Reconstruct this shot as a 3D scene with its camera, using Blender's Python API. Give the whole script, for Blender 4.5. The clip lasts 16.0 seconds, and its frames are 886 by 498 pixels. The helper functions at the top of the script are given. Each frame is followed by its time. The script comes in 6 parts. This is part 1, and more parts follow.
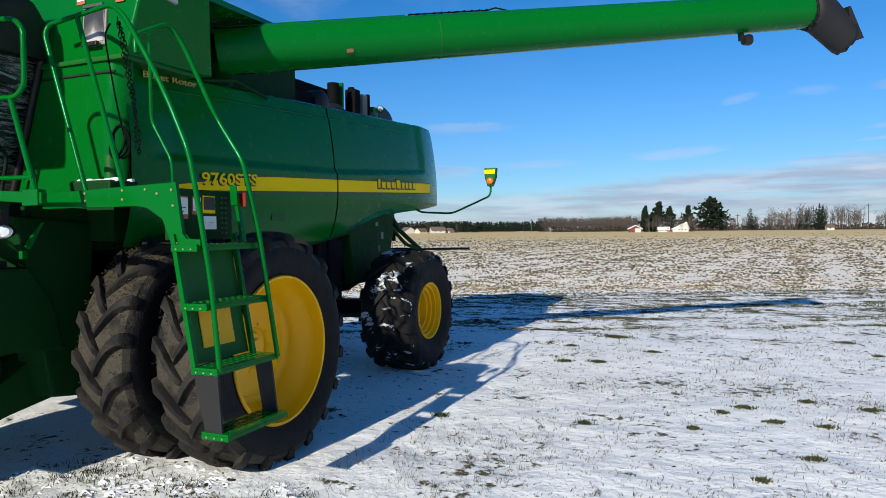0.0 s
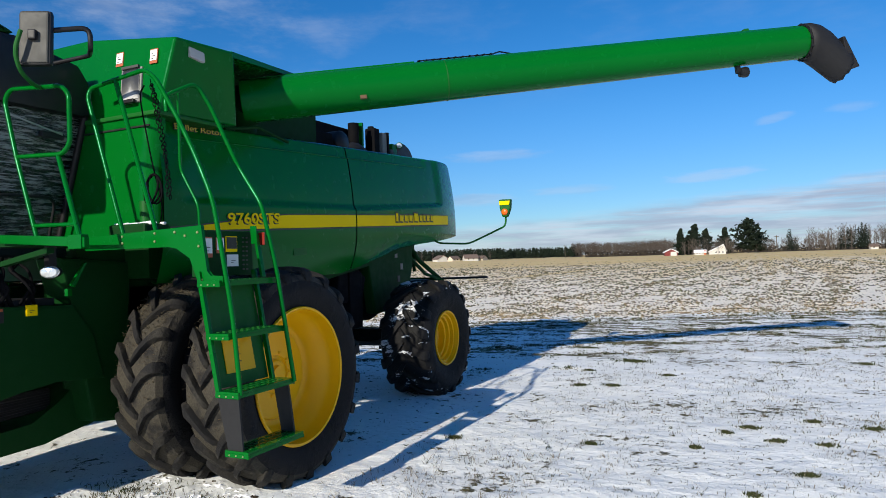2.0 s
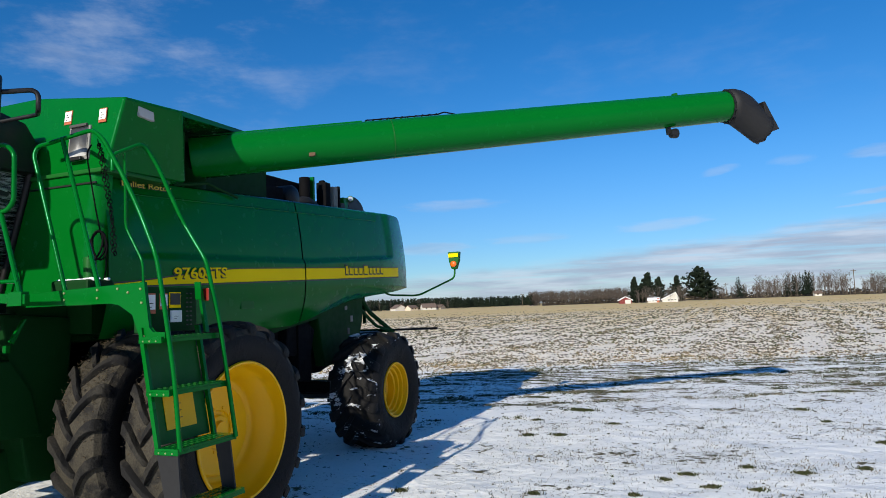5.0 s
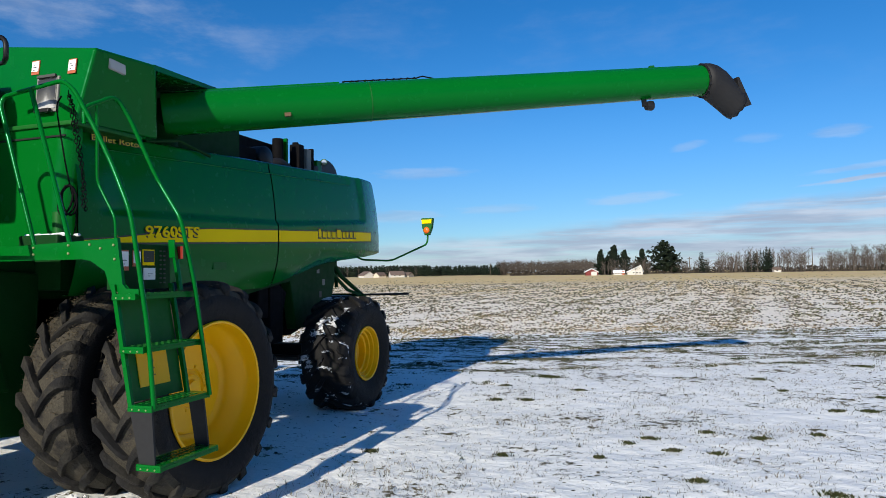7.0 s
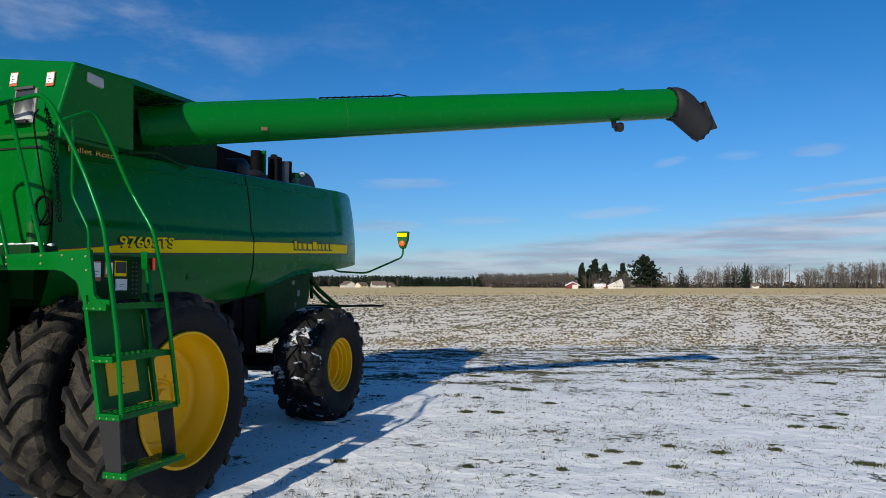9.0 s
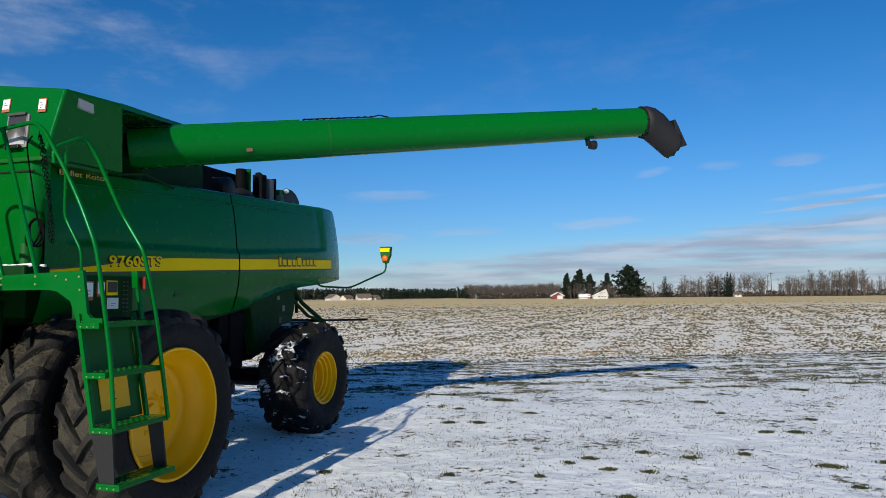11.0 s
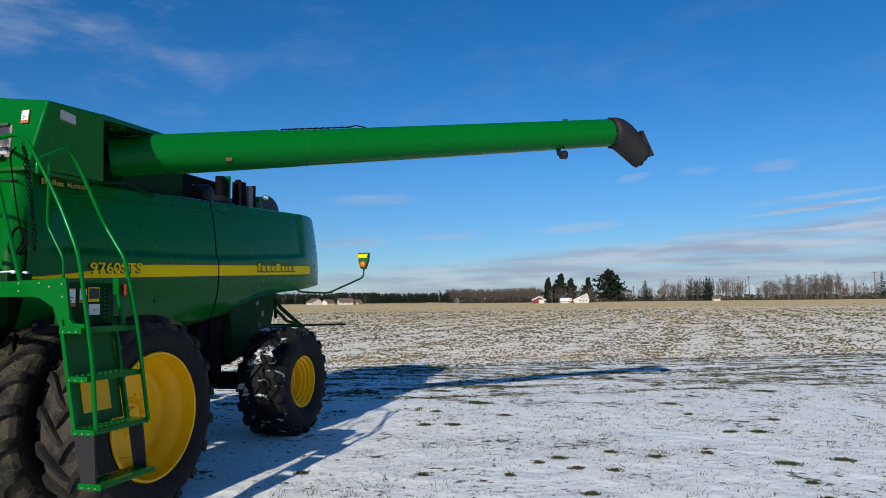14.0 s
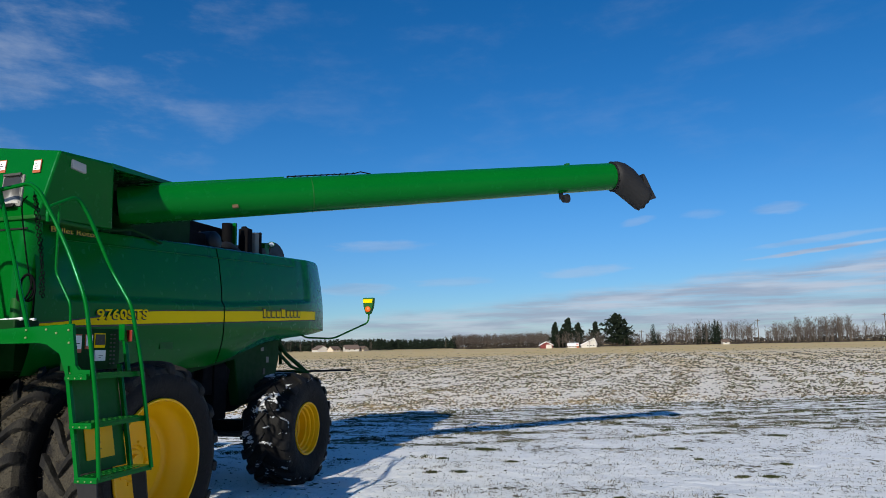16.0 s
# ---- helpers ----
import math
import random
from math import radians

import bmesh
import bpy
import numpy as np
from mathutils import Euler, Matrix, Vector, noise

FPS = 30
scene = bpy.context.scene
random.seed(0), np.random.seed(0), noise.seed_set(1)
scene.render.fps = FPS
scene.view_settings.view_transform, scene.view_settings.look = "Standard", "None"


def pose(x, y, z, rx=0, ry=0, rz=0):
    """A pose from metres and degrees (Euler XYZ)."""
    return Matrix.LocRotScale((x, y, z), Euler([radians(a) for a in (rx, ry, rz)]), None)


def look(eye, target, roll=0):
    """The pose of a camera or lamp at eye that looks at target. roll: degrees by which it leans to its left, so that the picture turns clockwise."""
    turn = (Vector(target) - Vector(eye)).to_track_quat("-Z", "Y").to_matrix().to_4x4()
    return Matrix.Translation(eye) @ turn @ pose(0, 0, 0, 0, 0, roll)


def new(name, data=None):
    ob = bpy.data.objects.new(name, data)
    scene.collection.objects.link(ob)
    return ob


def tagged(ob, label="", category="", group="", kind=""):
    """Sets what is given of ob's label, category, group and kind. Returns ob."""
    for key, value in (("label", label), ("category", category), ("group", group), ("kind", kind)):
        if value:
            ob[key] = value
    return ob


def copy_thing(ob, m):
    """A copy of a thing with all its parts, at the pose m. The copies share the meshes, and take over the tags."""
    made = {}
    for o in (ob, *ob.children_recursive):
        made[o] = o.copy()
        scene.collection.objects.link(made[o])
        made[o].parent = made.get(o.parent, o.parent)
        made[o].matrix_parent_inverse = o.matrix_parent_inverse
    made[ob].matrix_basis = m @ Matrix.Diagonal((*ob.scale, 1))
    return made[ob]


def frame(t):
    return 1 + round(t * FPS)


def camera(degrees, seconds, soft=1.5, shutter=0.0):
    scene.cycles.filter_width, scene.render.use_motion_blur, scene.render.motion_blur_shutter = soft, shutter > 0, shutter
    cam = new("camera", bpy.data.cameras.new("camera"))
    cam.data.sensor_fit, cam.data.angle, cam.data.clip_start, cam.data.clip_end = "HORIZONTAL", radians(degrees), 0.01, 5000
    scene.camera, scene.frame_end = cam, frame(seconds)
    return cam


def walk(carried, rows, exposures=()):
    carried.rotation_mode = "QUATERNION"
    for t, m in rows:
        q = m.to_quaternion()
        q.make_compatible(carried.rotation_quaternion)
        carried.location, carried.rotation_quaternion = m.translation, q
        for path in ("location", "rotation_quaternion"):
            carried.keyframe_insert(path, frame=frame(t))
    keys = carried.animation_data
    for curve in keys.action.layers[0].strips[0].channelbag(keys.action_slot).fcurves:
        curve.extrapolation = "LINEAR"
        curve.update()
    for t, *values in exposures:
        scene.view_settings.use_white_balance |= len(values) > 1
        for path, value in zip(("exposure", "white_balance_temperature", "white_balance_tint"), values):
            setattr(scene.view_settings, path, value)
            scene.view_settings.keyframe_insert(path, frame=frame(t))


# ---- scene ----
cam = camera(66.2, 16.0, soft=0.8)

PATH = [
    (0, (5.804, -4.267, 1.805), (5.037, -2.42, 1.751), -0.6),
    (0.5, (6.032, -4.396, 1.839), (5.2, -2.578, 1.875), -2.7),
    (1, (6.17, -4.47, 1.853), (5.29, -2.677, 1.955), -2.2),
    (1.5, (6.148, -4.52, 1.82), (5.258, -2.731, 1.9), -1.1),
    (2, (6.189, -4.549, 1.834), (5.334, -2.741, 1.864), -1.8),
    (2.5, (6.311, -4.611, 1.868), (5.48, -2.793, 1.941), -1.7),
    (3, (6.355, -4.652, 1.883), (5.539, -2.831, 2.008), -1.7),
    (3.5, (6.37, -4.67, 1.882), (5.579, -2.841, 2.06), -1.8),
    (4, (6.376, -4.66, 1.876), (5.608, -2.822, 2.054), -1.7),
    (6.3, (6.403, -4.697, 1.868), (5.713, -2.826, 2.019), -2.2),
    (6.5, (6.38, -4.695, 1.87), (5.693, -2.822, 2.01), -1.3),
    (7, (6.337, -4.717, 1.837), (5.683, -2.828, 1.911), -0.9),
    (7.5, (6.413, -4.764, 1.863), (5.767, -2.871, 1.904), -1.2),
    (8, (6.48, -4.811, 1.897), (5.852, -2.914, 1.981), -0.5),
    (8.2, (6.497, -4.818, 1.894), (5.88, -2.919, 2.005), -0.5),
    (10.5, (6.528, -4.987, 1.847), (5.941, -3.078, 1.941), 0.9),
    (11, (6.649, -5.092, 1.9), (6.087, -3.178, 2.04), -0.6),
    (11.5, (6.713, -5.172, 1.898), (6.146, -3.266, 2.105), -0.6),
    (12, (6.7, -5.169, 1.904), (6.133, -3.267, 2.149), 0.1),
    (12.5, (6.641, -5.171, 1.845), (6.096, -3.257, 2.041), -1.3),
    (13, (6.671, -5.2, 1.845), (6.141, -3.274, 1.94), -1.9),
    (13.5, (6.759, -5.24, 1.868), (6.23, -3.313, 1.946), -1.2),
    (14, (6.812, -5.317, 1.91), (6.301, -3.39, 2.062), -0.7),
    (14.5, (6.842, -5.369, 1.906), (6.35, -3.444, 2.137), -0.5),
    (15, (6.843, -5.402, 1.898), (6.346, -3.486, 2.182), -0.9),
    (15.5, (6.848, -5.405, 1.883), (6.34, -3.494, 2.184), -1.1),
    (16, (6.841, -5.355, 1.886), (6.32, -3.446, 2.171), -1.2),
]
walk(cam, [(t, look(eye, target, roll)) for t, eye, target, roll in PATH],
     [(0, 0.0), (4, -0.05), (6.5, -0.03), (7, -0.04), (8, -0.25), (10.5, -0.25), (16, -0.28)])

# ---- light ----
SUN_WAY = Vector((0.17, 2.2, -1.0)).normalized()
world = bpy.data.worlds.new("sky")
scene.world = world
world.use_nodes = True
wn, wl = world.node_tree.nodes, world.node_tree.links
wn.clear()
w_out = wn.new("ShaderNodeOutputWorld")
w_bg = wn.new("ShaderNodeBackground")
w_sky = wn.new("ShaderNodeTexSky")
w_sky.sky_type = "NISHITA"
w_sky.sun_disc = False
w_sky.sun_elevation = math.asin(-SUN_WAY.z)
w_sky.sun_rotation = math.atan2(-SUN_WAY.x, -SUN_WAY.y) % (2 * math.pi)
w_sky.altitude, w_sky.air_density, w_sky.dust_density, w_sky.ozone_density = 200, 1.0, 0.0, 5.0
w_bg.inputs["Strength"].default_value = 0.105
w_co = wn.new("ShaderNodeTexCoord")
w_sep = wn.new("ShaderNodeSeparateXYZ")
wl.new(w_co.outputs["Generated"], w_sep.inputs[0])


def w_math(op, a, b=None, c=None):
    n = wn.new("ShaderNodeMath")
    n.operation = op
    for i, v in enumerate((a, b, c)):
        if v is None:
            continue
        if isinstance(v, (int, float)):
            n.inputs[i].default_value = v
        else:
            wl.new(v, n.inputs[i])
    return n.outputs[0]


def w_range(v, a, b, c=0.0, d=1.0):
    n = wn.new("ShaderNodeMapRange")
    n.interpolation_type = "SMOOTHSTEP"
    wl.new(v, n.inputs[0])
    for i, k in enumerate((a, b, c, d)):
        n.inputs[i + 1].default_value = k
    return n.outputs[0]


# clouds are laid out by bearing (degrees from +y towards +x) and height over the horizon (degrees)
w_az = w_math("MULTIPLY", w_math("ARCTAN2", w_sep.outputs[0], w_sep.outputs[1]), 57.296)
w_el = w_math("MULTIPLY", w_math("ARCSINE", w_sep.outputs[2]), 57.296)
w_uv = wn.new("ShaderNodeCombineXYZ")
wl.new(w_az, w_uv.inputs[0]), wl.new(w_el, w_uv.inputs[1])


def w_noise(stretch, detail, offset, slant=0.0, rough=0.55):
    m = wn.new("ShaderNodeMapping")
    m.inputs["Location"].default_value = (*offset, 0)
    m.inputs["Scale"].default_value = (*stretch, 1)
    m.inputs["Rotation"].default_value = (0, 0, radians(slant))
    wl.new(w_uv.outputs[0], m.inputs["Vector"])
    n = wn.new("ShaderNodeTexNoise")
    n.inputs["Scale"].default_value, n.inputs["Detail"].default_value = 1.0, detail
    n.inputs["Roughness"].default_value = rough
    wl.new(m.outputs[0], n.inputs["Vector"])
    return n.outputs[0]


w_ragged = w_noise((0.55, 2.2), 5, (2.0, 7.0))


def wisp(az, el, half, tall, slope, amount):
    """A soft streak of cloud round a bearing and a height; slope: how it climbs along its length."""
    u = w_math("DIVIDE", w_math("SUBTRACT", w_az, az), half)
    v = w_math("DIVIDE", w_math("SUBTRACT", w_math("SUBTRACT", w_el, el), w_math("MULTIPLY", u, slope * half)), tall)
    d = w_math("ADD", w_math("MULTIPLY", u, u), w_math("MULTIPLY", v, v))
    d = w_math("ADD", d, w_math("MULTIPLY", w_math("SUBTRACT", w_ragged, 0.5), 1.6))
    return w_range(d, 1.1, 0.0, 0.0, amount)


# a bank of low cloud whose upper edge climbs to the machine's left
w_edge = w_math("ADD", w_math("MULTIPLY", w_az, 0.088), 4.75)
w_edge = w_math("ADD", w_edge, w_math("MULTIPLY", w_math("SUBTRACT", w_noise((0.16, 0.25), 5, (5, 2)), 0.5), 1.7))
w_deep = w_math("SUBTRACT", w_edge, w_el)
w_thin = w_range(w_az, -30, -6, 0.88, 1.0)
w_streaks = w_range(w_noise((0.10, 1.5), 6, (3.1, 1.7), 4, 0.6), 0.34, 0.60, 0.42, 1.0)
w_streaks = w_math("MAXIMUM", w_streaks, w_range(w_el, 3.0, 0.4, 0.0, 0.85))
low_cloud = w_math("MULTIPLY", w_math("MULTIPLY", w_range(w_deep, -0.25, 1.0, 0.0, 0.86), w_streaks), w_thin)
low_cloud = w_math("MULTIPLY", low_cloud, w_range(w_el, -2.5, -0.5))
cloud = low_cloud
for args in ((-20.6, 8.5, 4.6, 0.55, 0.02, 0.26), (-3.6, 5.9, 4.2, 0.55, 0.06, 0.30), (-22.5, 4.9, 4.0, 0.6, 0.0, 0.34), (-14.5, 5.4, 4.0, 0.45, 0.02, 0.22),
             (11.5, 9.9, 2.2, 0.55, 0.0, 0.26), (6.0, 10.0, 1.8, 0.45, 0.0, 0.16), (0.9, 9.8, 1.6, 0.4, 0.15, 0.22), (14.0, 6.55, 5.6, 0.22, 0.085, 0.70),
             (14.0, 7.35, 5.6, 0.28, 0.075, 0.30), (24.0, 8.3, 5.0, 0.5, 0.08, 0.4)):
    cloud = w_math("MAXIMUM", cloud, wisp(*args))
# thin high veils, denser above the machine's front
high_cloud = w_math("MULTIPLY", w_range(w_noise((0.075, 0.20), 7, (0.98, 5.055), -14, 0.62), 0.46, 0.74),
                    w_math("MULTIPLY", w_range(w_el, 11.0, 17.0), w_range(w_az, -22, -50, 0.08, 0.40)))
cloud = w_math("MINIMUM", w_math("ADD", cloud, high_cloud), 0.92)
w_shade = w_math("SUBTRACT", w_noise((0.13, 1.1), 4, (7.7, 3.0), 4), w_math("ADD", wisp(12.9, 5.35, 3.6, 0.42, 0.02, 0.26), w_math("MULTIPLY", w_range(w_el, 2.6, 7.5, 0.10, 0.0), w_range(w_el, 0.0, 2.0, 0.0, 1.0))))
w_cmix = wn.new("ShaderNodeMix")
w_cmix.data_type = "RGBA"
wl.new(w_range(w_shade, 0.30, 0.58), w_cmix.inputs[0])
w_cmix.inputs[6].default_value = (3.75, 4.35, 5.75, 1)
w_cmix.inputs[7].default_value = (5.75, 6.35, 7.6, 1)
w_mix = wn.new("ShaderNodeMix")
w_mix.data_type = "RGBA"
wl.new(cloud, w_mix.inputs[0])
w_sat = wn.new("ShaderNodeHueSaturation")
w_sat.inputs["Saturation"].default_value = 1.27
wl.new(w_sky.outputs[0], w_sat.inputs["Color"])
w_tint = wn.new("ShaderNodeMix")
w_tint.data_type, w_tint.blend_type = "RGBA", "MULTIPLY"
w_tint.inputs[0].default_value = 1.0
wl.new(w_sat.outputs[0], w_tint.inputs[6])
w_low = wn.new("ShaderNodeMix")
w_low.data_type = "RGBA"
wl.new(w_range(w_sep.outputs[2], 0.0, 0.22), w_low.inputs[0])
w_low.inputs[6].default_value = (0.64, 0.80, 0.98, 1)
w_low.inputs[7].default_value = (1.10, 1.09, 1.19, 1)
wl.new(w_low.outputs[2], w_tint.inputs[7])
wl.new(w_tint.outputs[2], w_mix.inputs[6])
wl.new(w_cmix.outputs[2], w_mix.inputs[7])
wl.new(w_mix.outputs[2], w_bg.inputs["Color"])
wl.new(w_bg.outputs[0], w_out.inputs[0])

sun_data = bpy.data.lights.new("sun", "SUN")
sun_data.energy, sun_data.angle, sun_data.color = 5.6, radians(0.55), (1.0, 0.925, 0.79)
sun = new("sun", sun_data)
sun.matrix_world = look((0, 0, 40), Vector((0, 0, 40)) + SUN_WAY)

# ---- materials ----


class Nodes:
    def __init__(self, name):
        self.mat = bpy.data.materials.new(name)
        self.mat.use_nodes = True
        self.n, self.l = self.mat.node_tree.nodes, self.mat.node_tree.links
        self.bsdf = self.n["Principled BSDF"]
        self.geo = self.n.new("ShaderNodeNewGeometry")
        self.obj = self.n.new("ShaderNodeTexCoord").outputs["Object"]
        self.pos = self.geo.outputs["Position"]

    def noise(self, scale, detail=4, stretch=(1, 1, 1), rough=0.55, vec=None, rot=0, offset=(0, 0, 0)):
        m = self.n.new("ShaderNodeMapping")
        m.inputs["Scale"].default_value = stretch
        m.inputs["Rotation"].default_value = (0, 0, radians(rot))
        m.inputs["Location"].default_value = offset
        self.l.new(vec or self.pos, m.inputs["Vector"])
        t = self.n.new("ShaderNodeTexNoise")
        t.inputs["Scale"].default_value, t.inputs["Detail"].default_value = scale, detail
        t.inputs["Roughness"].default_value = rough
        self.l.new(m.outputs[0], t.inputs["Vector"])
        return t.outputs[0]

    def math(self, op, a, b=None):
        n = self.n.new("ShaderNodeMath")
        n.operation = op
        for i, v in enumerate((a, b)):
            if v is None:
                continue
            if isinstance(v, (int, float)):
                n.inputs[i].default_value = v
            else:
                self.l.new(v, n.inputs[i])
        return n.outputs[0]

    def ramp(self, v, a, b, c=0.0, d=1.0):
        n = self.n.new("ShaderNodeMapRange")
        n.interpolation_type = "SMOOTHSTEP"
        if isinstance(v, (int, float)):
            n.inputs[0].default_value = v
        else:
            self.l.new(v, n.inputs[0])
        for i, k in enumerate((a, b, c, d)):
            n.inputs[i + 1].default_value = k
        return n.outputs[0]

    def mix(self, f, a, b):
        n = self.n.new("ShaderNodeMix")
        n.data_type = "RGBA"
        for i, v in ((0, f), (6, a), (7, b)):
            if isinstance(v, tuple):
                n.inputs[i].default_value = (*v, 1)
            elif isinstance(v, (int, float)):
                n.inputs[i].default_value = v
            else:
                self.l.new(v, n.inputs[i])
        return n.outputs[2]

    def bump(self, h, strength, dist):
        b = self.n.new("ShaderNodeBump")
        b.inputs["Strength"].default_value, b.inputs["Distance"].default_value = strength, dist
        self.l.new(h, b.inputs["Height"])
        self.l.new(b.outputs[0], self.bsdf.inputs["Normal"])

    def set(self, **kw):
        for k, v in kw.items():
            s = self.bsdf.inputs[k.replace("_", " ")]
            if isinstance(v, tuple):
                s.default_value = (*v, 1)
            elif isinstance(v, (int, float)):
                s.default_value = v
            else:
                self.l.new(v, s)
        return self


def paint(name, colour, dust=(0.22, 0.19, 0.13), rough=0.28, dirt=0.25, coat=0.5, spec=0.5, sheen=None):
    m = Nodes(name)
    big = m.ramp(m.noise(1.3, 5), 0.45, 0.8)
    fine = m.ramp(m.noise(26, 5), 0.5, 0.8)
    f = m.math("MULTIPLY", m.math("ADD", m.math("MULTIPLY", big, 0.6), m.math("MULTIPLY", fine, 0.4)), dirt)
    tone = m.mix(m.noise(0.7, 3), tuple(c * 0.88 for c in colour), tuple(min(c * 1.1, 1) for c in colour))
    m.set(Base_Color=m.mix(f, tone, dust), Roughness=m.ramp(m.noise(9, 4), 0.3, 0.8, rough, rough + 0.18))
    m.set(Coat_Weight=coat, Coat_Roughness=0.08, Specular_IOR_Level=spec)
    if sheen:
        m.set(Specular_Tint=sheen)
    m.bump(m.noise(2.2, 2), 0.05, 0.05)
    return m.mat


GREEN = paint("green_paint", (0.0006, 0.112, 0.010), dirt=0.004, rough=0.14, coat=0.0, spec=0.21, sheen=(0.32, 1.0, 0.82))
GREEN_DIRTY = paint("dusty_green_paint", (0.005, 0.10, 0.012), dirt=0.10, rough=0.45, coat=0.0, spec=0.2)
# the machine's green with shade put into the colour, and a little dust
GREEN_DARK = paint("shaded_green_paint", (0.0018, 0.038, 0.0055), dust=(0.02, 0.022, 0.014), dirt=0.1, rough=0.6, coat=0.0, spec=0.14)
YELLOW = paint("yellow_paint", (0.80, 0.43, 0.002), dust=(0.45, 0.26, 0.05), dirt=0.06, rough=0.3, coat=0.05, spec=0.25)
STRIPE = paint("yellow_decal", (0.93, 0.64, 0.003), dirt=0.0, rough=0.35, coat=0.0, spec=0.04)
PALE_YELLOW = paint("pale_yellow_decal", (0.60, 0.46, 0.08), dirt=0.0, rough=0.4, coat=0.0, spec=0.12)
BLACK = paint("black_paint", (0.008, 0.008, 0.009), dust=(0.05, 0.045, 0.04), dirt=0.2, rough=0.45, coat=0.05, spec=0.35)
# near-black for the sooty engine and black fittings; underneath it paints in deep shade
SOOT_SHADE = paint("soot_and_shade_black", (0.003, 0.003, 0.004), dust=(0.012, 0.011, 0.011), dirt=0.15, rough=0.75, coat=0.0, spec=0.12)
GREY = paint("grey_plastic", (0.20, 0.20, 0.18), dirt=0.2, rough=0.6, coat=0.0)
GREY_PALE = paint("pale_dust", (0.42, 0.42, 0.40), dirt=0.2, rough=0.8, coat=0.0)
GREY_DARK = paint("dark_grey_plastic", (0.050, 0.050, 0.044), dirt=0.15, rough=0.6, coat=0.0)
BLACK_RUBBER = paint("black_rubber", (0.011, 0.011, 0.012), dust=(0.035, 0.035, 0.035), dirt=0.10, rough=0.55, coat=0.0, spec=0.35)
STEEL = paint("bare_steel", (0.45, 0.45, 0.46), dirt=0.2, rough=0.35, coat=0.0)
RUST = paint("rusty_steel", (0.13, 0.075, 0.04), dirt=0.3, rough=0.8, coat=0.0)
BOLT = paint("plated_bolt", (0.20, 0.24, 0.09), dirt=0.2, rough=0.4, coat=0.0)
WHITE = paint("white_decal", (0.78, 0.78, 0.75), dirt=0.1, rough=0.5, coat=0.0)
RED = paint("red_decal", (0.42, 0.10, 0.035), dirt=0.1, rough=0.5, coat=0.0)
DULL_RED = paint("dull_red_reflector", (0.22, 0.020, 0.012), dirt=0.05, rough=0.3, coat=0.0, spec=0.3)
ORANGE = paint("amber_lens", (0.85, 0.14, 0.01), dirt=0.02, rough=0.15, coat=0.6)
INK = paint("black_ink", (0.015, 0.014, 0.012), dirt=0.02, rough=0.4, coat=0.0)
STEEL.node_tree.nodes["Principled BSDF"].inputs["Metallic"].default_value = 0.8


def tyre_material(name, caked, amount, snow=False):
    m = Nodes(name)
    rubber = m.mix(m.noise(18, 4), (0.006, 0.006, 0.007), (0.016, 0.0155, 0.015)) if not snow else m.mix(m.noise(18, 4), (0.004, 0.004, 0.005), (0.012, 0.012, 0.012))
    patch = m.ramp(m.noise(5.0 if not snow else 4.0, 6, rough=0.6), 0.62 - amount * 0.34, 0.72 - amount * 0.22) if not snow else m.ramp(m.noise(4.6, 6, stretch=(0.7, 1, 1.5), rough=0.68), 0.585, 0.60)
    speck = m.ramp(m.noise(60, 3), 0.35, 0.65)
    soil = m.mix(speck, caked, tuple(min(c * 1.45, 0.9) for c in caked))
    m.set(Base_Color=m.mix(patch, rubber, soil), Roughness=0.8 if not snow else 0.7, Specular_IOR_Level=0.22)
    m.bump(m.math("ADD", m.noise(70, 4), m.math("MULTIPLY", patch, 1.5)), 0.5, 0.012)
    return m.mat


TYRE_MUD = tyre_material("muddy_tread_rubber", (0.038, 0.0335, 0.025), 0.88)
TYRE_LUG = tyre_material("worn_lug_rubber", (0.020, 0.0185, 0.0155), 0.6)
TYRE_SIDE = tyre_material("dusty_sidewall_rubber", (0.0075, 0.0075, 0.008), 0.35)
TYRE_SNOW = tyre_material("snow_flecked_tread_rubber", (0.42, 0.44, 0.47), 0.22, snow=True)

glass = Nodes("tinted_glass")
glass.set(Base_Color=glass.mix(glass.ramp(glass.noise(4.5, 6, stretch=(1, 1, 11), rough=0.75), 0.46, 0.60), (0.006, 0.008, 0.008), (0.30, 0.32, 0.31)), Roughness=0.03, IOR=1.7, Specular_IOR_Level=0.8)
glass.bump(glass.noise(5, 5, stretch=(1, 1, 6), rough=0.65), 0.8, 0.05)
GLASS = glass.mat
lens = Nodes("lamp_lens")
lens.set(Base_Color=(0.75, 0.77, 0.78), Roughness=0.12, Metallic=0.55)
lens.bump(lens.noise(45, 2, stretch=(1, 1, 0.2)), 0.3, 0.01)
LENS = lens.mat


# ---- building blocks ----
def part(name, bm, material, parent=None, label="", smooth=False):
    me = bpy.data.meshes.new(name)
    bmesh.ops.recalc_face_normals(bm, faces=bm.faces)
    bm.to_mesh(me)
    bm.free()
    for m in (material if isinstance(material, (list, tuple)) else [material]):
        me.materials.append(m)
    if smooth:
        me.shade_smooth() if smooth is True else me.set_sharp_from_angle(angle=radians(smooth))
        if smooth is not True:
            for p in me.polygons:
                p.use_smooth = True
    ob = new(name, me)
    ob.parent = parent
    if label:
        tagged(ob, label)
    return ob


